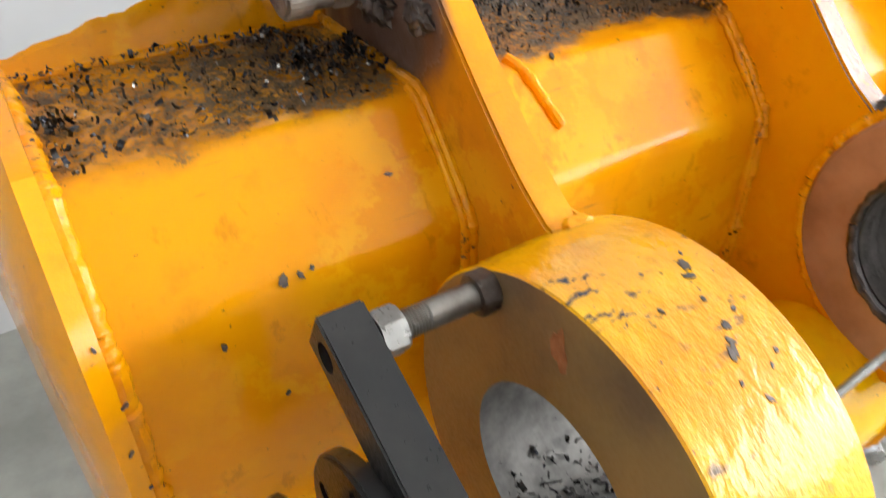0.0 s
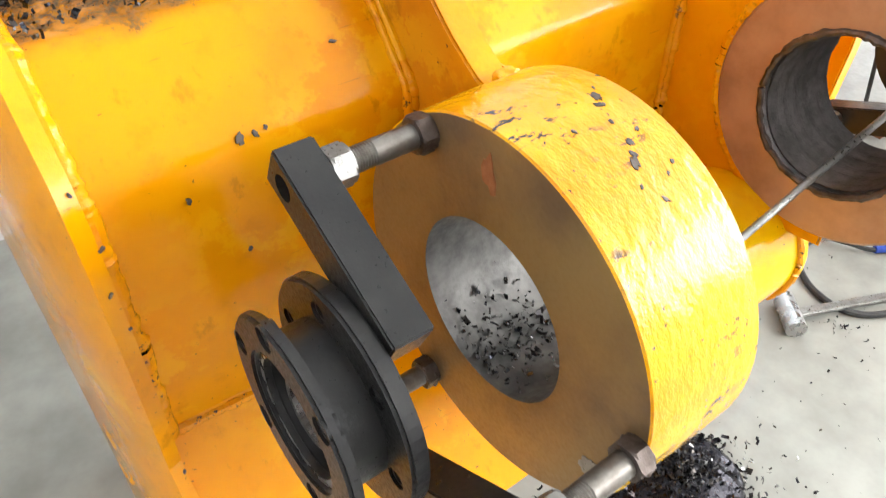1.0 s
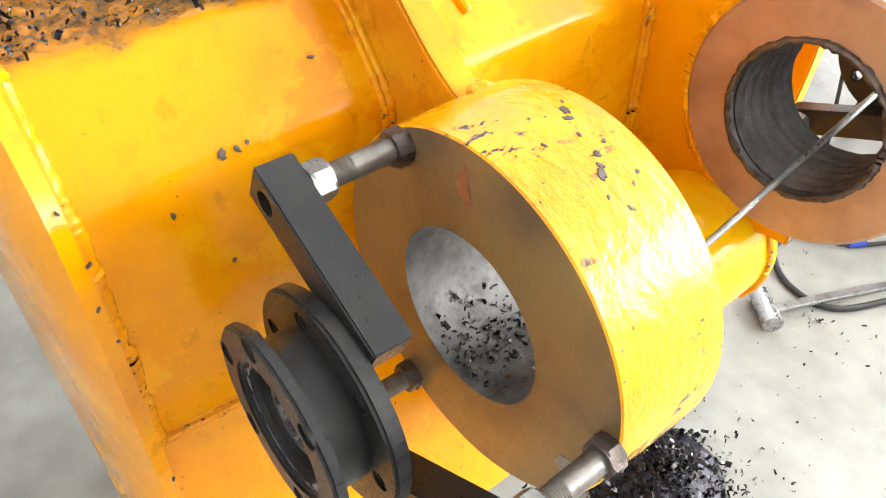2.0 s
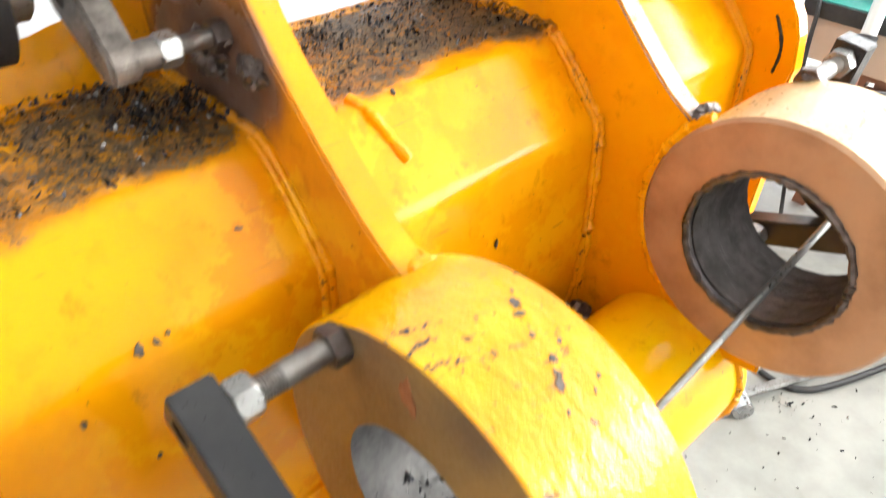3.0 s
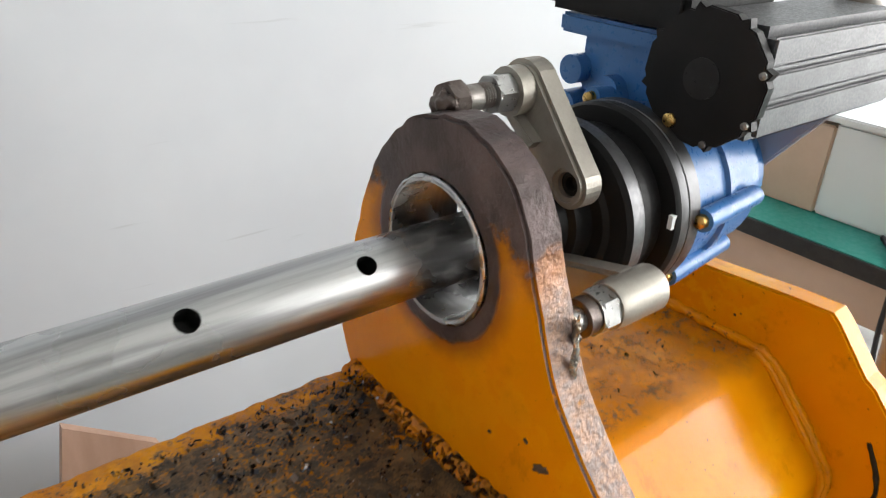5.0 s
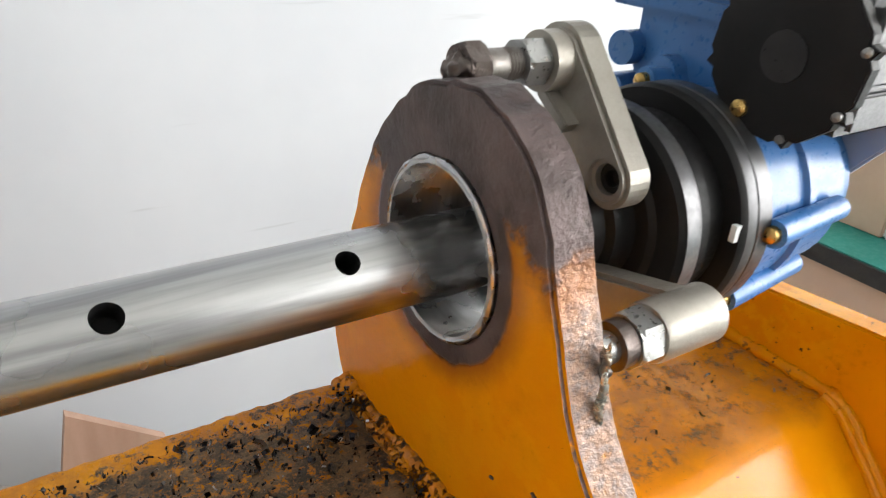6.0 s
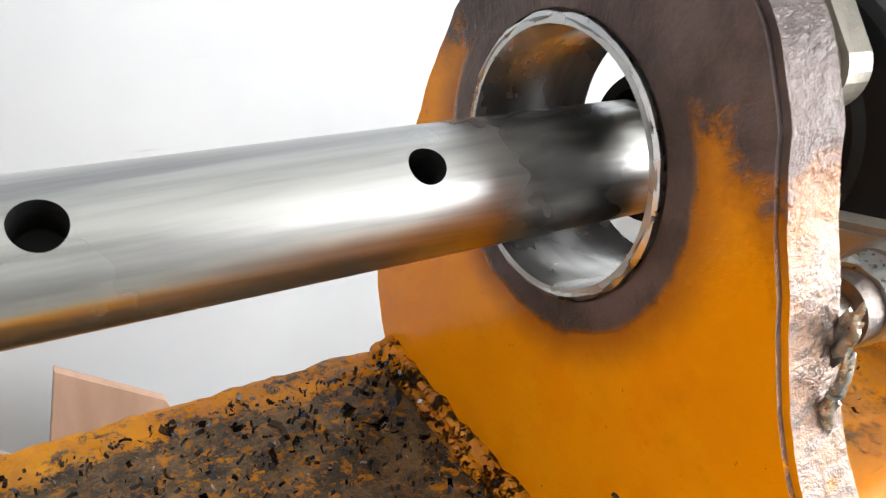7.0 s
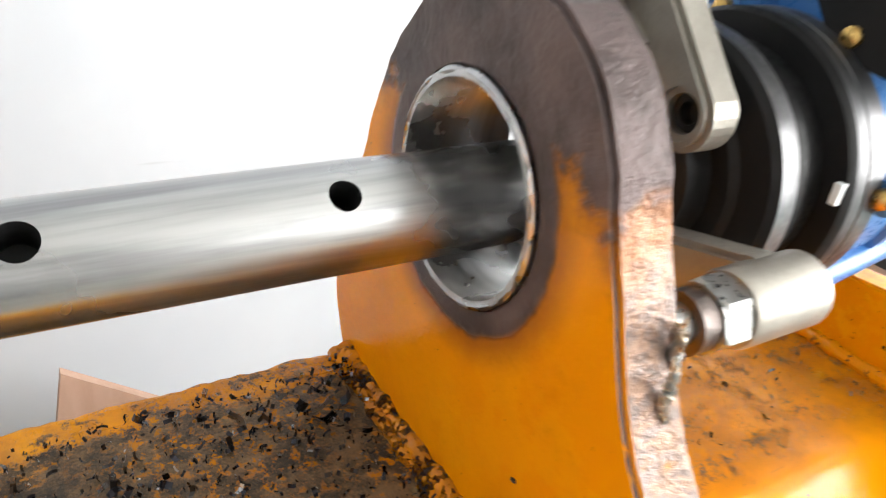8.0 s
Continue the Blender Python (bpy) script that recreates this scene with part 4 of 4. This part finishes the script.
part("weld_blob", lump(bmesh.new(), (T - 0.003, -0.108, 1.240), 0.0044, 0.0048, 0.011, 0.6, 120), M_weldmetal, mach, "rough weld with a pale torn edge", smooth=True)
part("burr", lump(bmesh.new(), (T - 0.007, -0.1135, 1.252), 0.0016, 0.0030, 0.010, 0.7, 160), M_temper, mach, "torn burr with blue heat tint", smooth=True)
part("burr", lump(bmesh.new(), (T - 0.012, -0.119, 1.232), 0.0026, 0.0022, 0.011, 0.9, 190), M_temper, mach, "torn burr with blue heat tint", smooth=True)

# bearing unit on the left ear
lb = thing("bar_bearing", "bearing unit with pale cast arms clamped to the scorched ear", "bearing bracket")
part("housing", lathe(bmesh.new(), [(-0.545, 0.027), (-0.545, 0.070), (-0.54, 0.074), (-0.522, 0.074), (-0.520, 0.070), (-0.520, 0.027)], HY + 0.006, HZ - 0.003, 64), M_blackcast, lb, smooth=True)
part("collar", lathe(bmesh.new(), [(-0.520, 0.0268), (-0.520, 0.046), (-0.500, 0.046), (-0.497, 0.043), (-0.497, 0.0268)], HY + 0.006, HZ - 0.003, 48), M_zinc, lb, smooth=True)
for sy, sz, tn in ((-0.066, 1.316, 0.15), (-0.058, 1.180, 0.5)):
    k = 1.0 if sz > 1.3 else 0.82
    bolt_group(lb, X1, -1, sy, sz, 0.085, r=0.0095 * k, af=0.031 * k, nut_at=0.042, mat=M_zinc if sz > 1.3 else M_stud, turn=tn)
    part("arm_sleeve", rod(bmesh.new(), (X1 - 0.060, sy, sz), (X1 - 0.098, sy, sz), 0.0155 * k, 32), M_castdark, lb, smooth=True)
    cast_arm(lb, -0.480, -0.455, sy, sz, HY + 0.35 * (sy - HY), HZ + 0.35 * (sz - HZ), 0.017, 0.03, M_castdark)
part("weld_blob", blob(bmesh.new(), (X1 - 0.002, -0.048, 1.336), 0.011), M_weldmetal, lb, smooth=True)
part("weld_blob", blob(bmesh.new(), (X1 - 0.002, -0.100, 1.160), 0.015), M_weldmetal, lb, smooth=True)
part("weld_blob", blob(bmesh.new(), (X1 - 0.003, -0.030, 1.155), 0.022), M_weldmetal, lb, "black burnt weld spatter", smooth=True)

# ---- loose rod through the bosses ----
rodt = thing("steel_rod", "thin grey steel rod leaning from the cross tube into the bore", "rod")
part("shaft", rod(bmesh.new(), (0.112, -0.419, 0.956), (-0.30, -0.401, 0.806), 0.0040, 14), M_zinc, rodt, smooth=True)


# ---- steel shavings ----
def flakes(name, spots, size, mat, label, curl=0.6):
    """Curled chips of turned steel, one bent strip of three facets each."""
    vs, fs = [], []
    for p in spots:
        s = size * random.choice((0.5, 0.6, 0.8, 1.0, 1.0, 1.5)) * random.uniform(0.7, 1.2)
        q = Euler((random.uniform(0, 6.3), random.uniform(0, 6.3), random.uniform(0, 6.3))).to_matrix()
        w = s * random.uniform(0.3, 0.9)
        base = len(vs)
        for i in range(4):
            a = (i - 1.5) * curl * random.uniform(0.7, 1.3)
            for e in (-1, 1):
                for th in (0, 0.12):
                    vs.append(tuple(Vector(p) + q @ Vector(((1 - th) * s * math.sin(a), e * w * 0.5, (1 - th) * s * (1 - math.cos(a))))))
        for i in range(3):
            k = base + i * 4
            fs += [(k, k + 4, k + 6, k + 2), (k + 1, k + 3, k + 7, k + 5), (k, k + 1, k + 5, k + 4), (k + 2, k + 6, k + 7, k + 3)]
        fs += [(base, base + 2, base + 3, base + 1), (base + 12, base + 13, base + 15, base + 14)]
    me = bpy.data.meshes.new(name)
    me.from_pydata(vs, [], fs)
    me.materials.append(mat)
    return tagged(new(name, me), label, "shavings", kind="stuff")


def top_spots(n, x0, x1, y0, y1, power=1.0, z=1.103):
    return [(random.uniform(x0, x1), y1 - (y1 - y0) * random.random() ** power, z + random.uniform(0, 0.003)) for i in range(n)]


def clump(n, c, r, h):
    out = []
    for i in range(n):
        a, d = random.uniform(0, 6.3), abs(random.gauss(0, 0.5)) * r
        out.append((c[0] + d * math.cos(a), c[1] + d * math.sin(a), c[2] + random.random() * h * max(0.1, 1 - d / r)))
    return out


spots = top_spots(1700, -0.35, -0.01, -0.08, 0.094, 1.2) + top_spots(200, -0.36, -0.25, -0.09, 0.09) + [(x + 0.0, y, z) for x, y, z in clump(160, (-0.27, 0.045, 1.102), 0.035, 0.014)] + clump(60, (-0.22, 0.06, 1.102), 0.025, 0.010) + clump(60, (-0.012, 0.085, 1.104), 0.02, 0.014) + clump(70, (-0.33, -0.02, 1.102), 0.035, 0.012) + clump(70, (-0.325, -0.09, 1.10), 0.03, 0.01)
flakes("steel_shavings", spots, 0.0025, M_chip, "blued steel shavings scattered on the grimy bucket top")
spots = top_spots(520, -0.66, -0.41, -0.09, 0.085) + clump(130, (-0.455, 0.05, 1.103), 0.04, 0.02) + clump(60, (-0.655, -0.02, 1.103), 0.03, 0.008) + [(random.uniform(-0.66, -0.45), 0.085 + random.uniform(-0.006, 0.006), 1.106) for i in range(60)] + [(-0.66 + random.uniform(-0.008, 0.01), random.uniform(-0.10, 0.05), 1.104) for i in range(26)]
flakes("steel_shavings", spots, 0.0036, M_chip, "dark steel shavings strewn round the left ear")
flakes("steel_shavings", top_spots(70, -0.34, -0.02, -0.06, 0.08, 1.2, 1.105) + clump(26, (-0.20, 0.03, 1.104), 0.10, 0.003) + clump(20, (-0.045, 0.05, 1.104), 0.05, 0.003), 0.0050, M_chip, "larger curled blue shavings on the grimy top")
flakes("steel_shavings", clump(260, (-0.405, -0.020, 1.106), 0.05, 0.022) + clump(140, (-0.445, -0.010, 1.104), 0.04, 0.022), 0.0036, M_chip, "black shavings caught at the scorched ear's foot")
flakes("steel_shavings", top_spots(90, 0.05, 0.32, -0.07, 0.09), 0.0032, M_chip, "a few dark shavings on the orange bay")
spots = []
for i in range(230):
    d = -90 + random.gauss(8, 20)
    x = random.uniform(-0.445, -0.36)
    spots.append((x, BOSS1[0] + 0.0790 * math.cos(radians(d)), BOSS1[1] + 0.0790 * math.sin(radians(d)) + random.random() * 0.003))
flakes("steel_shavings", spots, 0.0042, M_chip, "steel shavings lying in the yellow boss's bore")
flakes("steel_shavings", clump(2200, (0.07, -0.375, FLOOR + 0.006), 0.19, 0.085), 0.0080, M_chip, "heap of blued steel shavings on the floor")
spots = [(random.uniform(0.1, 0.9), random.uniform(-0.75, -0.15), FLOOR + 0.003) for i in range(130)] + clump(30, (0.70, -0.34, FLOOR + 0.003), 0.06, 0.003)
flakes("steel_shavings", spots, 0.0045, M_chip, "loose shavings strewn over the concrete")
bm = bmesh.new()
bmesh.ops.create_icosphere(bm, subdivisions=4, radius=1, matrix=Matrix.Translation((0.07, -0.375, FLOOR)) @ Matrix.Diagonal((0.135, 0.125, 0.055, 1)))
for v in bm.verts:
    v.co += Vector((0, 0, 0.008)) * noise.noise(v.co * 30)
    v.co.z = max(v.co.z, FLOOR + 0.001)
tagged(part("shavings_heap", bm, M_chip), "dark core of the heap of shavings", "shavings", kind="stuff")

# ---- floor things ----
ham = thing("hammer", "steel hammer with a bright round head lying on the floor", "hammer")
part("head", rod(bmesh.new(), (0.645, -0.212, FLOOR + 0.024), (0.583, -0.289, FLOOR + 0.024), 0.0235, 32), M_steel, ham, "bright steel hammer head", smooth=True)
part("handle", box(bmesh.new(), (0.0, -0.012, -0.006), (0.34, 0.012, 0.006), Matrix.Translation((0.623, -0.257, FLOOR + 0.024)) @ pose(0, 0, 0, 0, 2.5, -22), 0.003), M_zinc, ham)
cab1 = thing("cable", "looped black cable lying on the concrete floor", "cable")
part("core", tube(bmesh.new(), line([(1.25, -0.30, FLOOR + 0.009), (1.02, -0.17, FLOOR + 0.009), (0.88, -0.13, FLOOR + 0.009), (0.80, -0.16, FLOOR + 0.009), (0.745, -0.235, FLOOR + 0.009), (0.75, -0.33, FLOOR + 0.009), (0.86, -0.40, FLOOR + 0.009), (1.2, -0.52, FLOOR + 0.009)], 90), 0.008, 8), M_rubber, cab1, smooth=True)
cab2 = thing("cable", "black cable with blue plugs on the concrete floor", "cable")
part("core", tube(bmesh.new(), line([(0.92, -0.12, FLOOR + 0.022), (0.95, -0.20, FLOOR + 0.024), (1.02, -0.26, FLOOR + 0.007), (1.2, -0.36, FLOOR + 0.007), (1.5, -0.5, FLOOR + 0.007)], 50), 0.006, 8), M_rubber, cab2, smooth=True)
part("plug", rod(bmesh.new(), (1.0, -0.247, FLOOR + 0.011), (1.04, -0.272, FLOOR + 0.011), 0.010, 14), M_bluerag, cab2, "blue plug", smooth=True)
brd = thing("wooden_board", "brown plywood board leaning before the white wall", "board")
bm = slab(bmesh.new(), [(-0.178, FLOOR), (-0.185, 0.36), (-0.150, 0.555), (0.013, 0.435), (0.04, 0.355), (0.04, FLOOR)], 0, 0.02)
bmesh.ops.transform(bm, matrix=Matrix(((0, 1, 0, 0), (1, 0, 0, 0.89), (0, 0, 1, 0), (0, 0, 0, 1))), verts=bm.verts)
part("panel", bm, M_board, brd)
blk = thing("wooden_block", "small brown wooden block by the white wall", "block")
part("block", box(bmesh.new(), (0.05, 0.88, FLOOR), (0.10, 0.93, 0.355), None, 0.003), M_wood, blk)
crt = thing("hose", "thin brown hose looped behind the bucket", "hose")
part("core", tube(bmesh.new(), line([(-0.55, 0.70, FLOOR + 0.02), (-0.40, 0.82, 0.43), (-0.30, 0.86, 0.465), (-0.235, 0.86, 0.42), (-0.215, 0.84, 0.30), (-0.215, 0.8, FLOOR + 0.02)], 60), 0.010, 8), M_hose, crt, smooth=True)

# ---- bench, stool and clutter on the right ----
bench = thing("workbench", "long workbench with a green mat and dark edge", "workbench")
BX = 1.40
part("top", box(bmesh.new(), (BX + 0.004, -1.6, 0.735), (2.35, 0.98, 0.756), None, 0.002), M_wood, bench)
part("mat", box(bmesh.new(), (BX, -1.6, 0.756), (2.35, 0.98, 0.760)), M_green, bench, "green rubber bench mat")
part("edge", box(bmesh.new(), (BX - 0.008, -1.6, 0.715), (BX + 0.003, 0.98, 0.757), None, 0.001), M_rubber, bench, "dark edge strip")
part("apron", box(bmesh.new(), (BX + 0.01, -1.55, 0.60), (BX + 0.03, 0.95, 0.714)), M_pale, bench, "beige apron board")
for y in (-1.5, -0.5, 0.9):
    for x in (1.46, 2.28):
        part("leg", box(bmesh.new(), (x - 0.03, y - 0.03, FLOOR), (x + 0.03, y + 0.03, 0.735), None, 0.003), M_pale, bench)
cabi = thing("white_cabinet", "white steel cabinet with black latches standing on the bench", "cabinet")
part("body", box(bmesh.new(), (1.56, 0.10, 0.761), (2.1, 0.40, 1.00), None, 0.006), [M_white], cabi)
part("side_panel", box(bmesh.new(), (1.56, 0.401, 0.761), (2.1, 0.56, 0.99), None, 0.004), M_pale, cabi, "beige side panel")
part("lid", box(bmesh.new(), (1.545, 0.09, 1.002), (2.11, 0.56, 1.02), None, 0.004), M_white, cabi)
for z in (0.80, 0.93):
    part("latch", box(bmesh.new(), (1.535, 0.12, z), (1.559, 0.20, z + 0.022), None, 0.005), M_rubber, cabi, "black latch")
stool = thing("stool", "low brown wooden stool with splayed legs", "stool")
part("seat", box(bmesh.new(), (1.535, -0.36, 0.535), (1.86, 0.035, 0.557), None, 0.005), M_wood, stool)
for x, y, dx, dy in ((1.57, 0.005, -0.04, 0.03), (1.57, -0.33, -0.04, -0.03), (1.82, 0.005, 0.04, 0.03), (1.82, -0.33, 0.04, -0.03)):
    bm = bmesh.new()
    bmesh.ops.create_cone(bm, cap_ends=True, segments=4, radius1=0.028, radius2=0.026, depth=1, matrix=Matrix.Translation((0, 0, 0.5)) @ Matrix.Rotation(radians(45), 4, "Z"))
    for v in bm.verts:
        k = 1 - v.co.z
        v.co = Vector((x + v.co.x + dx * k, y + v.co.y + dy * k, FLOOR + v.co.z * (0.535 - FLOOR)))
    part("leg", bm, M_wood, stool)
for z in (0.48, 0.42, 0.27):
    part("rail", box(bmesh.new(), (1.555, -0.34, z), (1.575, 0.01, z + 0.03), None, 0.003), M_wood, stool)
    part("rail", box(bmesh.new(), (1.82, -0.34, z), (1.84, 0.01, z + 0.03), None, 0.003), M_wood, stool)
gun = thing("welding_torch", "white welding torch lying over the bench edge, copper nozzle down", "torch")
part("grip", tube(bmesh.new(), line([(1.43, 0.06, 0.905), (1.41, 0.01, 0.925), (1.395, -0.03, 0.900)], 14), 0.033, 14, 0.05), M_white, gun, smooth=True)
part("barrel", rod(bmesh.new(), (1.392, -0.022, 0.90), (1.345, -0.032, 0.71), 0.019, 20), M_white, gun, smooth=True)
part("collar", rod(bmesh.new(), (1.348, -0.031, 0.722), (1.338, -0.034, 0.698), 0.024, 20), M_rubber, gun, smooth=True)
part("neck", rod(bmesh.new(), (1.34, -0.034, 0.70), (1.325, -0.042, 0.645), 0.009, 14), M_stud, gun, smooth=True)
part("nozzle", rod(bmesh.new(), (1.326, -0.041, 0.65), (1.316, -0.046, 0.605), 0.012, 16), M_redtip, gun, smooth=True)
hose = thing("cable_conduit", "grey ribbed cable conduit rising beside the bucket", "conduit")
pts = line([(0.46, -0.175, FLOOR + 0.02), (0.47, -0.170, 0.60), (0.50, -0.158, 1.02), (0.50, -0.146, 1.13), (0.50, -0.130, 1.20), (0.50, -0.108, 1.30), (0.47, -0.07, 1.36), (0.44, -0.03, 1.44)], 160)
part("core", tube(bmesh.new(), pts, 0.0138, 14), M_hose, hose, smooth=True)
for i in range(30, 132, 5):
    a = pts[i]
    part("ring", tube(bmesh.new(), [a - Vector((0, 0, 0.0012)), a + Vector((0, 0, 0.0012))], 0.0144, 14), M_stud, hose)
part("tie", tube(bmesh.new(), [pts[128], pts[130]], 0.0168, 14), M_white, hose, "white cable tie")
part("tie_end", tube(bmesh.new(), line([pts[128] + Vector((-0.015, -0.012, 0)), pts[126] + Vector((-0.02, -0.016, -0.005)), pts[122] + Vector((-0.012, -0.018, -0.01))], 10), 0.002, 6), M_white, hose)
rag = thing("blue_rag", "crumpled blue cloth lying on the green mat", "rag")
bm = bmesh.new()
bmesh.ops.create_icosphere(bm, subdivisions=4, radius=1, matrix=Matrix.Translation((1.62, 0.07, 0.795)) @ Matrix.Diagonal((0.06, 0.055, 0.036, 1)))
for v in bm.verts:
    v.co += (v.co - Vector((1.62, 0.07, 0.795))) * 0.5 * noise.noise(v.co * 28)
    v.co.z = max(v.co.z, 0.7605)
part("cloth", bm, M_bluerag, rag, smooth=True)
tin = thing("tool_holder", "dark round tool standing on the green mat", "tool")
part("body", lathe(bmesh.new(), [(0, 0.012), (0, 0.03), (0.05, 0.03), (0.05, 0.012)], 0, 0, 24), M_rubber, tin, smooth=True)
tin.matrix_world = Matrix.Translation((1.50, 0.0, 0.7605)) @ Matrix.Rotation(radians(-90), 4, "Y")
for x, y, r, m, nm, lab in ((1.62, -0.12, 0.05, M_rubber, "tape_roll", "black roll of tape lying on the mat"), (1.78, -0.16, 0.055, M_yellow, "tape_roll", "yellow roll of tape lying on the mat"), (1.62, -0.26, 0.045, M_rubber, "tape_roll", "small black roll on the mat")):
    t = thing(nm, lab, "tape")
    part("roll", lathe(bmesh.new(), [(0, r * 0.6), (0, r), (0.025, r), (0.025, r * 0.6)], 0, 0, 32), m, t, smooth=True)
    t.matrix_world = Matrix.Translation((x, y, 0.7605)) @ Matrix.Rotation(radians(-90), 4, "Y")
plr = thing("pliers", "orange and brass fitting among dark tools", "tool")
part("handle", rod(bmesh.new(), (1.56, -0.085, 0.775), (1.60, -0.12, 0.78), 0.012, 12), M_orangebit, plr, smooth=True)
part("jaw", rod(bmesh.new(), (1.52, -0.09, 0.773), (1.55, -0.10, 0.773), 0.012, 12), M_brass, plr, smooth=True)
wire = thing("cable", "tangle of black leads lying on the green mat", "cable")
part("core", tube(bmesh.new(), line([(1.75, 0.12, 0.78), (1.68, 0.02, 0.79), (1.72, -0.08, 0.785), (1.66, -0.16, 0.775), (1.74, -0.24, 0.775), (1.85, -0.12, 0.80), (1.9, 0.02, 0.775), (1.78, 0.06, 0.775)], 90), 0.011, 8), M_rubber, wire, smooth=True)
wire2 = thing("cable", "thin black lead running down the bench front", "cable")
part("core", tube(bmesh.new(), line([(1.55, 0.22, 0.766), (1.46, 0.16, 0.768), (1.385, 0.12, 0.74), (1.37, 0.10, 0.55), (1.36, 0.02, FLOOR + 0.01)], 50), 0.006, 8), M_rubber, wire2, smooth=True)
fan = thing("fan", "black wire fan standing far behind on the bench", "fan")
FC = Vector((2.05, -0.02, 1.22))
for k in range(7):
    part("guard_ring", tube(bmesh.new(), [FC + Vector((0.03 * (1 - (k / 6) ** 2), (0.03 + 0.022 * k) * math.cos(a), (0.03 + 0.022 * k) * math.sin(a))) for a in [2 * math.pi * i / 40 for i in range(41)]], 0.003, 6), M_rubber, fan)
part("hub", rod(bmesh.new(), FC + Vector((-0.03, 0, 0)), FC + Vector((0.09, 0, 0)), 0.045, 24), M_rubber, fan, smooth=True)
part("stand", rod(bmesh.new(), (2.10, -0.02, 0.7605), (2.10, -0.02, 1.20), 0.014, 14), M_rubber, fan, smooth=True)
part("base", rod(bmesh.new(), (2.10, -0.02, 0.7605), (2.10, -0.02, 0.785), 0.10, 32), M_rubber, fan, smooth=True)
